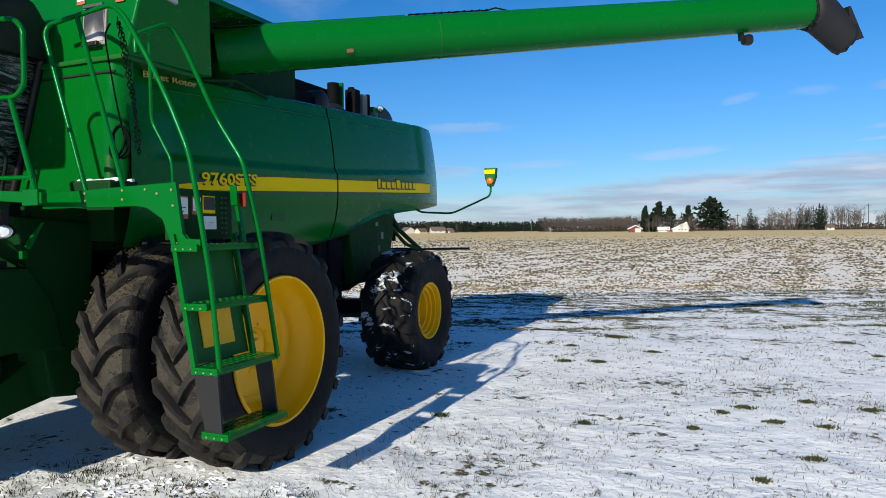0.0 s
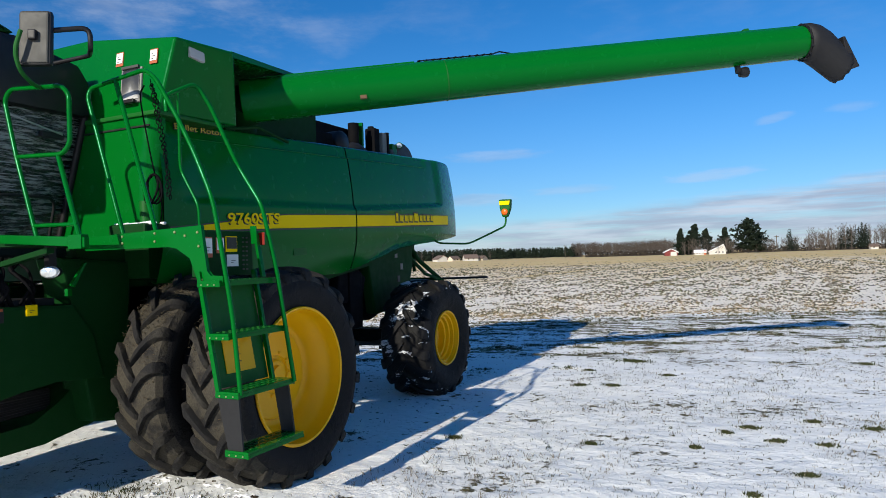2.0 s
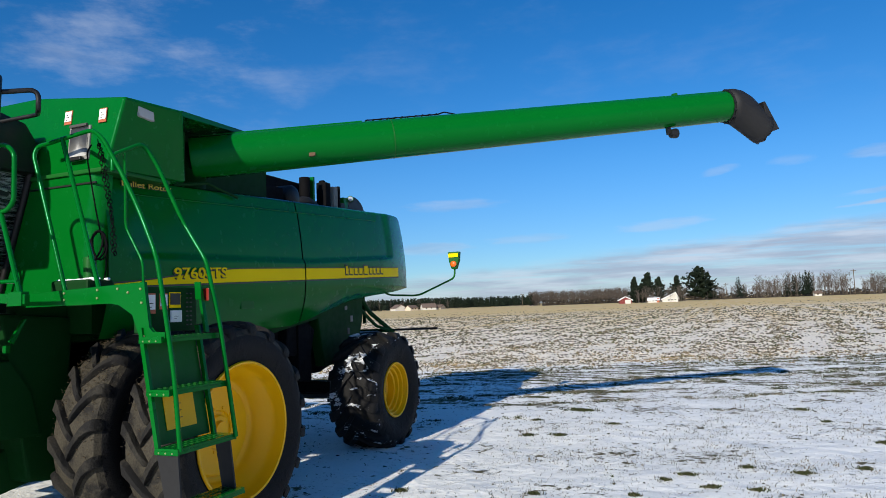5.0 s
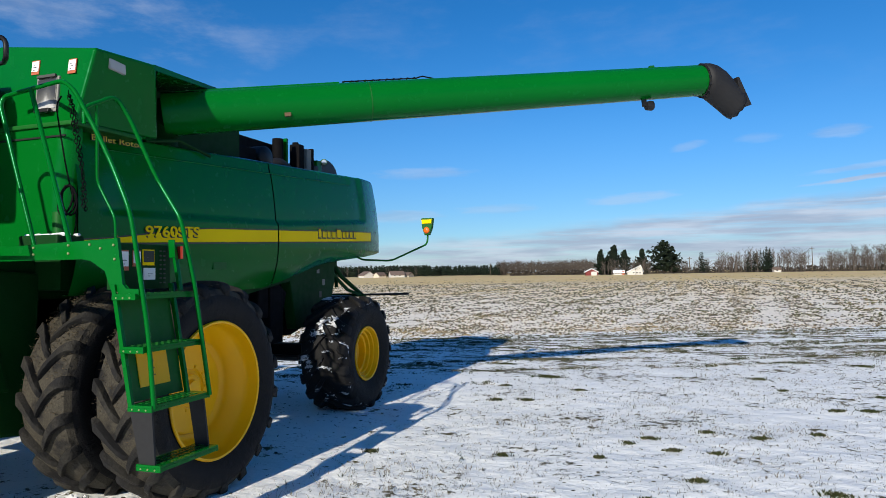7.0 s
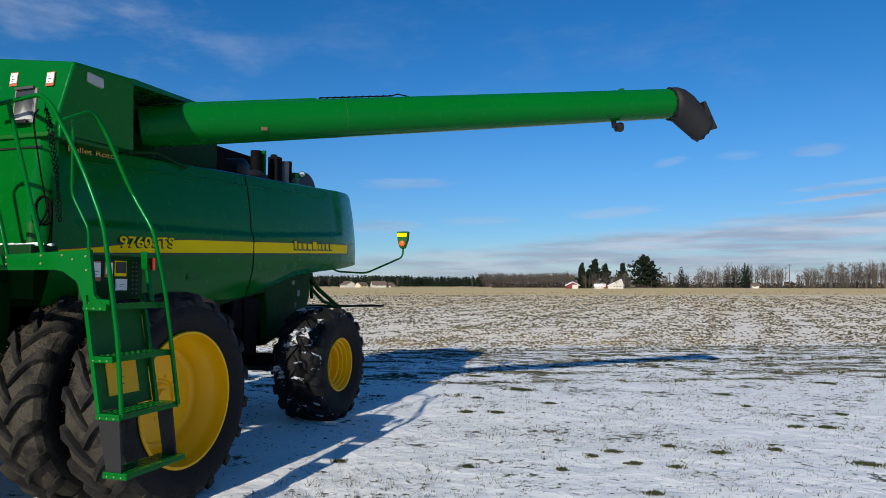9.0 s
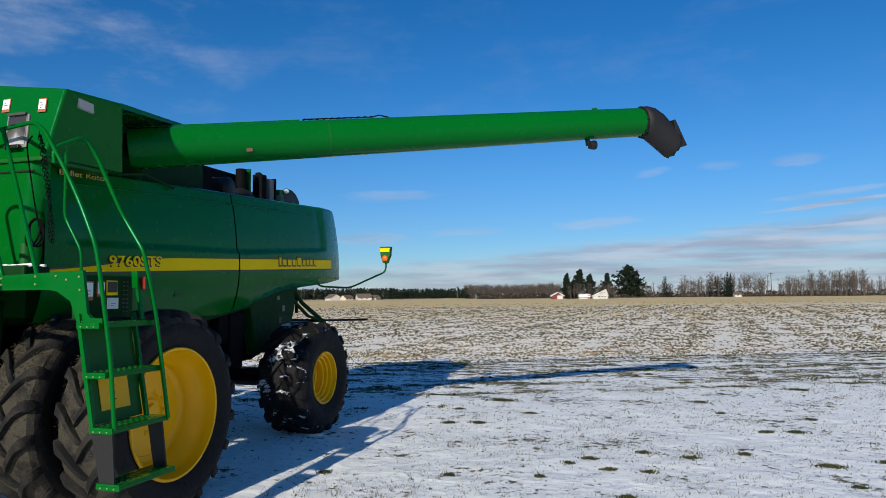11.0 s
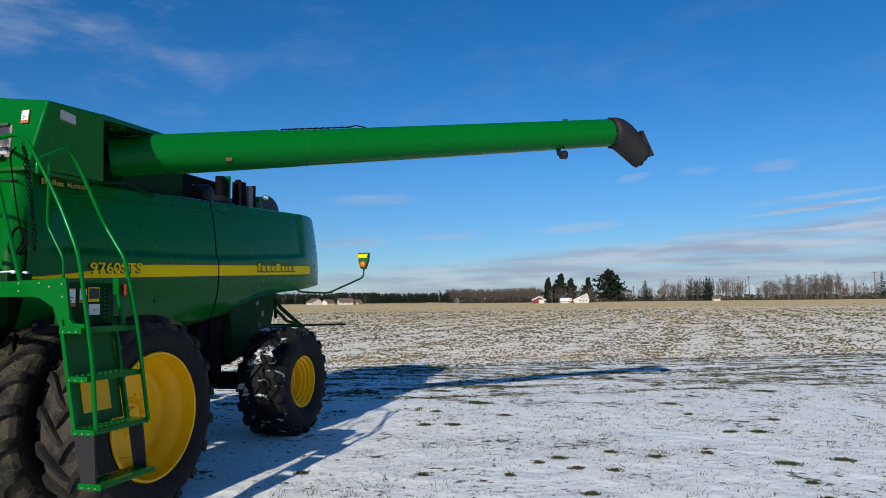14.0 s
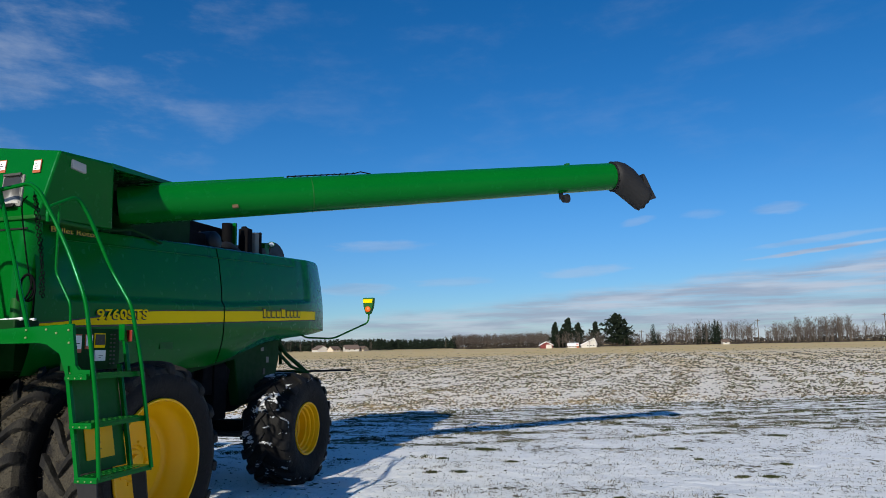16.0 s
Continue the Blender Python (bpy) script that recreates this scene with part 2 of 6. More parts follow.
def box(bm, lo, hi, bevel=0.0, mi=0):
    c = [(a + b) / 2 for a, b in zip(lo, hi)]
    s = [abs(b - a) for a, b in zip(lo, hi)]
    g = bmesh.ops.create_cube(bm, size=1.0, matrix=Matrix.Translation(c) @ Matrix.Diagonal((*s, 1)))
    faces = {f for v in g["verts"] for f in v.link_faces}
    for f in faces:
        f.material_index = mi
    if bevel:
        edges = list({e for v in g["verts"] for e in v.link_edges})
        bmesh.ops.bevel(bm, geom=edges, offset=bevel, segments=2, affect="EDGES", profile=0.6)
    return bm


def boxes(*args, bevel=0.0):
    bm = bmesh.new()
    for lo, hi in args:
        box(bm, lo, hi, bevel)
    return bm


def slab(poly, axis, a, b, bevel=0.0, bm=None):
    """A flat polygon given in the two other axes, pushed from a to b along the axis."""
    bm = bm or bmesh.new()

    def p(u, v, w):
        return {"x": (w, u, v), "y": (u, w, v), "z": (u, v, w)}[axis]
    va = [bm.verts.new(p(u, v, a)) for u, v in poly]
    vb = [bm.verts.new(p(u, v, b)) for u, v in poly]
    n = len(poly)
    fs = [bm.faces.new(va), bm.faces.new(vb[::-1])]
    for i in range(n):
        fs.append(bm.faces.new((va[i], vb[i], vb[(i + 1) % n], va[(i + 1) % n])))
    if bevel:
        edges = list({e for f in fs for e in f.edges})
        bmesh.ops.bevel(bm, geom=edges, offset=bevel, segments=2, affect="EDGES", profile=0.6)
    return bm


def rounded(points, radius, steps=5):
    """A line with its corners rounded."""
    pts = [Vector(p) for p in points]
    out = [pts[0]]
    for a, b, c in zip(pts, pts[1:], pts[2:]):
        r = min(radius, (a - b).length * 0.45, (c - b).length * 0.45)
        p, q = b + (a - b).normalized() * r, b + (c - b).normalized() * r
        for i in range(steps + 1):
            t = i / steps
            out.append(p * (1 - t) ** 2 + b * 2 * t * (1 - t) + q * t ** 2)
    return out + [pts[-1]]


def tube(points, r, bend=0.0, sides=10, bm=None, closed=False):
    bm = bm or bmesh.new()
    pts = rounded(points, bend) if bend else [Vector(p) for p in points]
    rs = r if isinstance(r, (list, tuple)) else [r] * len(pts)
    rings, up = [], None
    for i, p in enumerate(pts):
        if closed:
            d = (pts[(i + 1) % len(pts)] - pts[i - 1]).normalized()
        else:
            d = (pts[min(i + 1, len(pts) - 1)] - pts[max(i - 1, 0)]).normalized()
        if up is None:
            up = d.orthogonal().normalized()
        up = (up - d * up.dot(d)).normalized()
        side = d.cross(up)
        rings.append([bm.verts.new(p + (up * math.cos(k * 2 * math.pi / sides) + side * math.sin(k * 2 * math.pi / sides)) * rs[i])
                      for k in range(sides)])
    n = len(rings)
    for i in range(n if closed else n - 1):
        a, b = rings[i], rings[(i + 1) % n]
        for k in range(sides):
            bm.faces.new((a[k], a[(k + 1) % sides], b[(k + 1) % sides], b[k]))
    if not closed:
        bm.faces.new(rings[0][::-1]), bm.faces.new(rings[-1])
    return bm


def lathe(profile, n=64, bm=None, origin=(0, 0, 0), closed=False, mi=0, caps=True):
    """A profile of (x, radius) turned about the x axis."""
    bm = bm or bmesh.new()
    o = Vector(origin)
    rings = [[bm.verts.new(o + Vector((x, r * math.cos(2 * math.pi * k / n), r * math.sin(2 * math.pi * k / n)))) for k in range(n)]
             for x, r in profile]
    m = len(rings)
    for i in range(m if closed else m - 1):
        a, b = rings[i], rings[(i + 1) % m]
        for k in range(n):
            bm.faces.new((a[k], a[(k + 1) % n], b[(k + 1) % n], b[k])).material_index = mi
    if not closed and caps:
        for r in (rings[0], rings[-1][::-1]):
            if (r[0].co - r[n // 2].co).length > 1e-4:
                bm.faces.new(r).material_index = mi
    return bm


def text_mesh(words, size, spacing=1.0, bold=0.0, depth=0.004):
    cu = bpy.data.curves.new("lettering", "FONT")
    cu.body, cu.size, cu.space_character, cu.offset, cu.extrude = words, size, spacing, bold, depth
    cu.align_x = "LEFT"
    ob = new("lettering", cu)
    dg = bpy.context.evaluated_depsgraph_get()
    me = bpy.data.meshes.new_from_object(ob.evaluated_get(dg))
    bpy.data.objects.remove(ob)
    return me


def lettering(name, words, size, material, parent, m, width=None, bold=0.0, depth=0.004, label=""):
    """Words on a surface, each character a part of its own."""
    me = text_mesh(words, size, bold=bold, depth=depth)
    xs = [v.co.x for v in me.vertices]
    m = m @ Matrix.Diagonal((width / (max(xs) - min(xs)) if width else 1.0, 1, 1, 1))
    whole = bmesh.new()
    whole.from_mesh(me)
    seen, spans = set(), []
    for v in whole.verts:
        if v in seen:
            continue
        island, todo = [], [v]
        seen.add(v)
        while todo:
            u = todo.pop()
            island.append(u)
            for e in u.link_edges:
                o = e.other_vert(u)
                if o not in seen:
                    seen.add(o)
                    todo.append(o)
        lo, hi = min(u.co.x for u in island), max(u.co.x for u in island)
        for k, (a, b, got) in enumerate(spans):
            if min(hi, b) - max(lo, a) > 0.4 * min(hi - lo, b - a):
                spans[k] = (min(lo, a), max(hi, b), got + island)
                break
        else:
            spans.append((lo, hi, island))
    for _, _, island in spans:
        index = {u: i for i, u in enumerate(island)}
        ch = bpy.data.meshes.new(name)
        ch.from_pydata([tuple(u.co) for u in island], [], [[index[u] for u in f.verts] for f in whole.faces if f.verts[0] in index])
        ch.materials.append(material)
        ob = new(name, ch)
        ob.parent = parent
        ob.matrix_basis = m
        if label:
            tagged(ob, label)
    whole.free()


def thing(name, label, category, group="", at=(0, 0, 0)):
    ob = new(name)
    ob.empty_display_size = 0.2
    ob.location = at
    return tagged(ob, label, category, group)


# ---- ground ----
FIELD_N = Vector((-0.387, 0.923, 0))     # across the field's near edge
FIELD_O = Vector((-1.5, 14.3, 0))
ROW_DEG = 22.7


def snow_ground():
    m = Nodes("snowy_grass_and_stubble_field")
    sep = m.n.new("ShaderNodeSeparateXYZ")
    m.l.new(m.pos, sep.inputs[0])
    x, y = sep.outputs[0], sep.outputs[1]
    s = m.math("ADD", m.math("ADD", m.math("MULTIPLY", x, -0.387), m.math("MULTIPLY", y, 0.923)), -13.78)
    s = m.math("ADD", s, m.math("MULTIPLY", m.math("SUBTRACT", m.noise(0.35, 4), 0.5), 2.6))
    snow = m.mix(m.noise(1.1, 5), (0.78, 0.80, 0.79), (0.90, 0.915, 0.90))
    grass = m.mix(m.noise(9, 4), (0.035, 0.042, 0.014), (0.17, 0.135, 0.065))
    # grass that shows through the thin snow, in flecks, patches and long wheel marks
    fleck = m.noise(6.5, 8, rough=0.72)
    patch = m.noise(0.8, 4, offset=(3, 8, 0))
    lines = m.noise(1.0, 6, stretch=(0.16, 2.3, 1), rot=-ROW_DEG, rough=0.6)
    band = m.math("MULTIPLY", m.ramp(s, -10.0, -5.0), m.ramp(s, 1.0, -0.5))
    cover = m.math("ADD", m.math("MULTIPLY", fleck, 0.62), m.math("MULTIPLY", patch, 0.38))
    broken = m.noise(3.2, 5, stretch=(0.6, 1.4, 1), rot=-ROW_DEG, rough=0.7, offset=(2, 6, 0))
    cover = m.math("ADD", cover, m.math("MULTIPLY", band, m.math("ADD", m.math("MULTIPLY", m.math("SUBTRACT", lines, 0.47), 0.7), m.math("MULTIPLY", m.math("SUBTRACT", broken, 0.49), 0.8))))
    near_mask = m.ramp(cover, 0.562, 0.60)
    speck = m.math("MULTIPLY", m.ramp(m.noise(24, 3, rough=0.6), 0.62, 0.70), m.ramp(patch, 0.35, 0.6))
    near_mask = m.math("MAXIMUM", near_mask, m.math("MULTIPLY", speck, 0.75))
    near = m.mix(near_mask, snow, grass)
    # stubble rows with snow between them
    straw = m.mix(m.noise(7, 5), (0.11, 0.083, 0.055), (0.34, 0.265, 0.175))
    weed = m.mix(m.noise(5, 4), (0.09, 0.085, 0.035), (0.30, 0.23, 0.11))
    straw = m.mix(m.ramp(m.noise(0.22, 4, offset=(9, 1, 0)), 0.45, 0.62), straw, weed)
    fine_clod = m.noise(3.4, 6, stretch=(1.0, 0.8, 1), rough=0.7)
    long_clod = m.noise(1.7, 6, stretch=(1.0, 0.28, 1), rot=8, rough=0.72)
    clod = m.mix(m.ramp(s, 6, 45), fine_clod, long_clod)
    wide = m.noise(0.16, 4, stretch=(0.7, 1.6, 1), rot=-ROW_DEG, offset=(5, 5, 0))
    bare = m.math("ADD", m.math("MULTIPLY", clod, 0.90), m.math("MULTIPLY", wide, 0.18))
    bare = m.math("ADD", bare, m.ramp(s, 20.0, 120.0, -0.03, 0.07))
    bare = m.math("ADD", bare, m.math("MULTIPLY", m.math("MULTIPLY", m.ramp(s, -0.5, 0.6), m.ramp(s, 2.2, 0.8)), 0.045))
    streak = m.noise(1.0, 4, stretch=(0.85, 0.012, 1), rot=6.5, rough=0.65)
    bare = m.math("ADD", bare, m.math("MULTIPLY", m.math("SUBTRACT", streak, 0.5), 0.36))
    crust = m.mix(m.noise(11, 4), (0.86, 0.80, 0.69), (0.96, 0.93, 0.87))
    stubble = m.mix(m.ramp(bare, 0.615, 0.66), crust, straw)
    far = m.mix(m.noise(0.02, 5, stretch=(0.5, 2, 1), rot=-ROW_DEG), (0.50, 0.355, 0.135), (0.76, 0.575, 0.265))
    stubble = m.mix(m.math("MAXIMUM", m.math("ADD", m.ramp(s, 5, 55, 0.12, 0.56), m.math("MULTIPLY", m.math("SUBTRACT", streak, 0.5), m.ramp(s, 10, 45, 0.0, 2.1))), m.math("ADD", m.ramp(s, 24, 135, 0.0, 0.96), m.math("MULTIPLY", m.math("SUBTRACT", streak, 0.5), m.ramp(s, 30, 70, 0.0, 0.9)))), stubble, far)
    m.set(Base_Color=m.mix(m.ramp(s, -0.6, 0.6), near, stubble), Roughness=0.75, Specular_IOR_Level=0.25)
    relief = m.math("ADD", m.math("MULTIPLY", m.noise(3.0, 7, rough=0.6), 1.0),
                    m.math("MULTIPLY", m.ramp(s, -1, 1), m.math("MULTIPLY", clod, 1.6)))
    m.bump(m.math("ADD", relief, m.math("MULTIPLY", near_mask, 0.25)), 0.85, 0.07)
    return m.mat


def height(x, y):
    p = Vector((x, y, 0))
    s = (p - FIELD_O).dot(FIELD_N)
    far = min(1.0, max(0.0, (s + 1) / 3))
    h = 0.035 * noise.noise(p * 0.35) + 0.018 * noise.noise(p * 1.7) + 0.008 * noise.noise(p * 5.1)
    if far > 0:
        h += far * (0.045 * noise.noise(Vector((x * 1.3, y * 0.9, 2))) + 0.03 * noise.noise(Vector((x * 2.9, y * 2.3, 5))))
    return h * (1 + 0.4 * far) - 0.012


def ground():
    cx, cy = 6.3, -4.9
    radii = [0.0]
    r = 0.35
    while r < 4500:
        radii.append(r)
        r *= 1.018 if r < 12 else 1.0105 if r < 75 else 1.05
    angles = [50 + a * 0.22 for a in range(0, 410)]       # degrees from +x, finest within the seen sector
    a = angles[-1] + 3
    while a < 409:
        angles.append(a)
        a += 3
    verts, faces = [(cx, cy, height(cx, cy))], []
    n = len(angles)
    cs = [(math.cos(radians(t)), math.sin(radians(t))) for t in angles]
    for r in radii[1:]:
        for c, q in cs:
            x, y = cx + r * c, cy + r * q
            fade = 1.0 if r < 90 else max(0.0, 1 - (r - 90) / 90)
            verts.append((x, y, height(x, y) * fade if fade else 0.0))
    for k in range(n):
        faces.append((0, 1 + k, 1 + (k + 1) % n))
    for i in range(len(radii) - 2):
        o, p = 1 + i * n, 1 + (i + 1) * n
        for k in range(n):
            j = (k + 1) % n
            faces.append((o + k, p + k, p + j, o + j))
    me = bpy.data.meshes.new("ground")
    me.from_pydata(verts, [], faces)
    me.materials.append(snow_ground())
    me.shade_smooth()
    return tagged(new("ground", me), "flat farm field with thin patchy snow over grass and stubble", "ground", kind="structure")


ground()


def leaf_mat(name, a, b, scale=0.4):
    m = Nodes(name)
    rnd = m.geo.outputs["Random Per Island"]
    m.set(Base_Color=m.mix(rnd, a, b), Roughness=0.85, Specular_IOR_Level=0.2)
    return m.mat


GRASS = leaf_mat("green_grass", (0.013, 0.022, 0.007), (0.058, 0.064, 0.022))
DRY = leaf_mat("dry_grass", (0.060, 0.054, 0.040), (0.22, 0.19, 0.135))
STEMS = leaf_mat("grey_grass_stems", (0.055, 0.053, 0.044), (0.23, 0.21, 0.17))
NEEDLES = leaf_mat("conifer_needles", (0.004, 0.010, 0.006), (0.016, 0.025, 0.013))
TWIGS = leaf_mat("bare_twigs", (0.062, 0.051, 0.043), (0.175, 0.145, 0.122))
SCRUB = leaf_mat("brown_scrub", (0.030, 0.025, 0.020), (0.075, 0.062, 0.048))
BARK = paint("bark", (0.10, 0.08, 0.06), dirt=0.4, rough=0.9, coat=0)
STRAW = leaf_mat("cut_straw_and_clods", (0.026, 0.024, 0.015), (0.135, 0.112, 0.074))
GOLD = leaf_mat("golden_straw", (0.14, 0.105, 0.055), (0.36, 0.275, 0.16))
WEED = leaf_mat("olive_weeds", (0.030, 0.036, 0.014), (0.13, 0.125, 0.055))
SOD = leaf_mat("dark_sod", (0.016, 0.017, 0.010), (0.075, 0.070, 0.042))
rng = random.Random(7)


def blades(name, spots, mats, label):
    """Blades of grass; each spot: x, y, spread, count, height, width, material."""
    verts, faces, mi = [], [], []
    for x, y, spread, count, tall, wide, k in spots:
        for _ in range(count):
            a, d = rng.uniform(0, 6.283), spread * abs(rng.gauss(0, 0.6))
            bx, by = x + d * math.cos(a) * 1.5, y + d * math.sin(a)
            h = tall * rng.uniform(0.45, 1.15)
            t = rng.uniform(0, 6.283)
            lean = rng.uniform(0.1, 0.9) * h
            lx, ly = lean * math.cos(t), lean * math.sin(t)
            px, py = -math.sin(t + 1.2) * wide, math.cos(t + 1.2) * wide
            z = height(bx, by) - 0.01
            i = len(verts)
            verts += [(bx - px, by - py, z), (bx + px, by + py, z), (bx + lx * 0.45 + px * 0.7, by + ly * 0.45 + py * 0.7, z + h * 0.62),
                      (bx + lx * 0.45 - px * 0.7, by + ly * 0.45 - py * 0.7, z + h * 0.62), (bx + lx, by + ly, z + h)]
            faces += [(i, i + 1, i + 2, i + 3), (i + 3, i + 2, i + 4)]
            mi += [k, k]
    me = bpy.data.meshes.new(name)
    me.from_pydata(verts, [], faces)
    for m in mats:
        me.materials.append(m)
    me.polygons.foreach_set("material_index", mi)
    return tagged(new(name, me), label, "grass", kind="stuff")


def scatter_grass():
    spots = []
    tufts = [(4.11, 7.26, 0.30), (4.82, 6.0, 0.11), (2.97, 8.87, 0.2), (3.6, 6.18, 0.09), (3.77, 4.98, 0.11), (4.21, 5.02, 0.11), (5.99, 3.15, 0.11),
             (6.22, 2.69, 0.09), (5.78, 2.88, 0.07), (6.59, 3.59, 0.08), (7.12, 3.41, 0.11), (6.44, 1.63, 0.1), (5.53, 2.23, 0.05), (8.57, 3.43, 0.18),
             (9.23, 3.75, 0.14), (8.6, 5.35, 0.14), (8.22, 5.32, 0.1), (8.99, 6.41, 0.1), (8.63, 2.61, 0.08), (8.62, 1.99, 0.07), (7.49, 1.57, 0.13),
             (7.78, 6.73, 0.07), (7.54, 7.84, 0.15), (4.58, 2.09, 0.09), (6.05, 1.02, 0.06), (6.65, 2.66, 0.08), (7.74, 3.76, 0.07), (9.5, 9.84, 0.22), (3.2, 1.9, 0.08)]
    for x, y, s in tufts:
        s *= 0.62
        spots.append((x, y, s, int(160 + 1000 * s + 13000 * s * s), 0.038, 0.0035 + 0.0005 * math.hypot(x - 6.3, y + 4.9), 0))
        spots.append((x, y, s * 1.3, int(40 + 120 * s), 0.04, 0.003, 1))
    for _ in range(5200):
        r = 2.0 + 17 * rng.random() ** 0.75
        a = radians(rng.uniform(52, 128))
        x, y = 6.3 + r * math.cos(a), -4.9 + r * math.sin(a)
        if (Vector((x, y, 0)) - FIELD_O).dot(FIELD_N) > 0.5:
            continue
        if noise.noise(Vector((x, y, 3)) * 0.6) < -0.12 or (x < 3.3 and -0.2 < y < 8):
            continue
        spots.append((x, y, rng.uniform(0.03, 0.14), rng.randint(2, 8), rng.uniform(0.02, 0.06), 0.0024 + r * 0.00022, 0 if rng.random() < 0.3 else 1))
    # short stems that prick through the snow nearly everywhere
    for _ in range(17500):
        r = 1.6 + 17.5 * rng.random() ** 0.72
        a = radians(rng.uniform(50, 130))
        x, y = 6.3 + r * math.cos(a), -4.9 + r * math.sin(a)
        p = Vector((x, y, 0))
        if x < 3.5 and -0.2 < y < 9 and rng.random() < 0.9:       # trampled smooth beside the machine
            continue
        if (p - FIELD_O).dot(FIELD_N) > 0.3 or noise.noise(p * 0.9) + 0.6 * noise.noise(p * 2.3) < rng.uniform(-0.75, 0.25):
            continue
        spots.append((x, y, rng.uniform(0.02, 0.10), rng.randint(2, 6), rng.uniform(0.016, 0.042), 0.0016 + r * 0.00026, 2 if rng.random() < 0.85 else 0))
    # broken lines of grass along old wheel marks near the field's edge
    along = Vector((0.923, 0.387, 0))
    for s0 in (-9.2, -7.6, -6.7, -6.3, -5.2, -4.3, -3.9, -2.9, -2.2, -1.5, -0.9):
        for _ in range(620):
            u = rng.uniform(-5, 26)
            w = noise.noise(Vector((u * 0.45, s0 * 3.1, 0))) + 0.5 * noise.noise(Vector((u * 2.1, s0 * 5.3, 2)))
            if w < -0.05 - 0.012 * u:
                continue
            p = FIELD_O + FIELD_N * (s0 + rng.gauss(0, 0.09) + 0.25 * noise.noise(Vector((u * 0.2, s0, 4)))) + along * u
            spots.append((p.x, p.y, rng.uniform(0.05, 0.16), rng.randint(14, 30), rng.uniform(0.02, 0.045), 0.011, 0 if rng.random() < 0.75 else 1))
    # the weedy patch beside the dual tyres
    for _ in range(85):
        spots.append((rng.uniform(0.9, 3.3), rng.uniform(-1.4, -0.3), 0.12, rng.randint(10, 34), 0.05, 0.004, 0 if rng.random() < 0.6 else 1))
    for _ in range(60):
        spots.append((rng.uniform(3.0, 4.4), rng.uniform(-0.4, 1.6), 0.08, rng.randint(4, 10), 0.085, 0.002, 1))
    blades("grass", spots, [GRASS, DRY, STEMS], "sparse green and dry grass poking through snow")
    # stubble clumps and clods of the field, in one mesh
    def clump(verts, faces, p, a, w, h, deep):
        c, q = math.cos(a) * w, math.sin(a) * w
        z = height(p.x, p.y) - 0.01
        i = len(verts)
        verts += [(p.x - c, p.y - q, z), (p.x + c, p.y + q, z), (p.x + q * deep, p.y - c * deep, z), (p.x - q * deep, p.y + c * deep, z),
                  (p.x - c * 0.5, p.y - q * 0.5, z + h), (p.x + c * 0.45, p.y + q * 0.45, z + h * rng.uniform(0.6, 1.1))]
        faces += [(i, i + 2, i + 4), (i + 2, i + 5, i + 4), (i + 2, i + 1, i + 5), (i, i + 4, i + 3), (i + 4, i + 5, i + 3), (i + 5, i + 1, i + 3)]
    verts, faces, kinds = [], [], []
    for _ in range(150000):
        dist = 1 / rng.uniform(1 / 230, 1 / 14.5)
        if rng.random() < 0.35:
            dist = 14.5 + 110 * rng.random() ** 1.6
        b = radians(rng.uniform(-50, 27))
        p = Vector((6.0 + dist * math.sin(b), -4.5 + dist * math.cos(b), 0))
        d = (p - FIELD_O).dot(FIELD_N)
        if d < 0.5 - 3.2 * rng.random() ** 2:
            continue
        k = (dist / 18) ** 0.55
        row = p.x * 0.9936 - p.y * 0.1132          # across the drilled rows
        streak = noise.noise(Vector((row * 0.75, p.y * 0.02, 1)))
        drill = math.sin(row * 2.6 + 1.5 * noise.noise(Vector((row * 0.2, p.y * 0.02, 8))))
        if 0.25 * noise.noise(p * 0.15) + 0.5 * noise.noise(p * (1.0 / k)) + 0.42 * streak + 0.26 * drill < rng.uniform(-0.5, 0.55):
            continue
        if dist > 60 and rng.random() < (dist - 60) / 190:
            continue
        kinds += [1 if rng.random() < 0.10 + 0.35 * noise.noise(p * 0.07) else 2 if rng.random() < 0.28 + 0.5 * noise.noise(p * 0.11 + FIELD_O) else 0] * 6
        clump(verts, faces, p, rng.uniform(-0.7, 0.7), rng.uniform(0.022, 0.074) * k * (0.6 + 0.4 * min(1.0, max(0.0, (dist - 16) / 24))), rng.uniform(0.012, 0.042) * k, 0.5)
    gold = len(faces)
    for _ in range(2600):
        u, d = rng.uniform(-14, 24), rng.triangular(-0.8, 3.0, 0.8)
        p = FIELD_O + FIELD_N * d + along * u
        if noise.noise(p * 0.5) + 0.5 * noise.noise(p * 1.7) < 0.16:
            continue
        clump(verts, faces, p, rng.uniform(-0.5, 0.9), rng.uniform(0.04, 0.12), rng.uniform(0.015, 0.04), 0.4)
    me = bpy.data.meshes.new("stubble")
    me.from_pydata(verts, [], faces)
    me.materials.append(STRAW)
    me.materials.append(GOLD)
    me.materials.append(WEED)
    me.polygons.foreach_set("material_index", kinds + [1] * (len(faces) - gold))
    tagged(new("stubble", me), "pale cut stubble standing in patchy snow", "stubble", kind="stuff")
    # dark sods that stick out of the snow between the machine and the field
    verts, faces = [], []
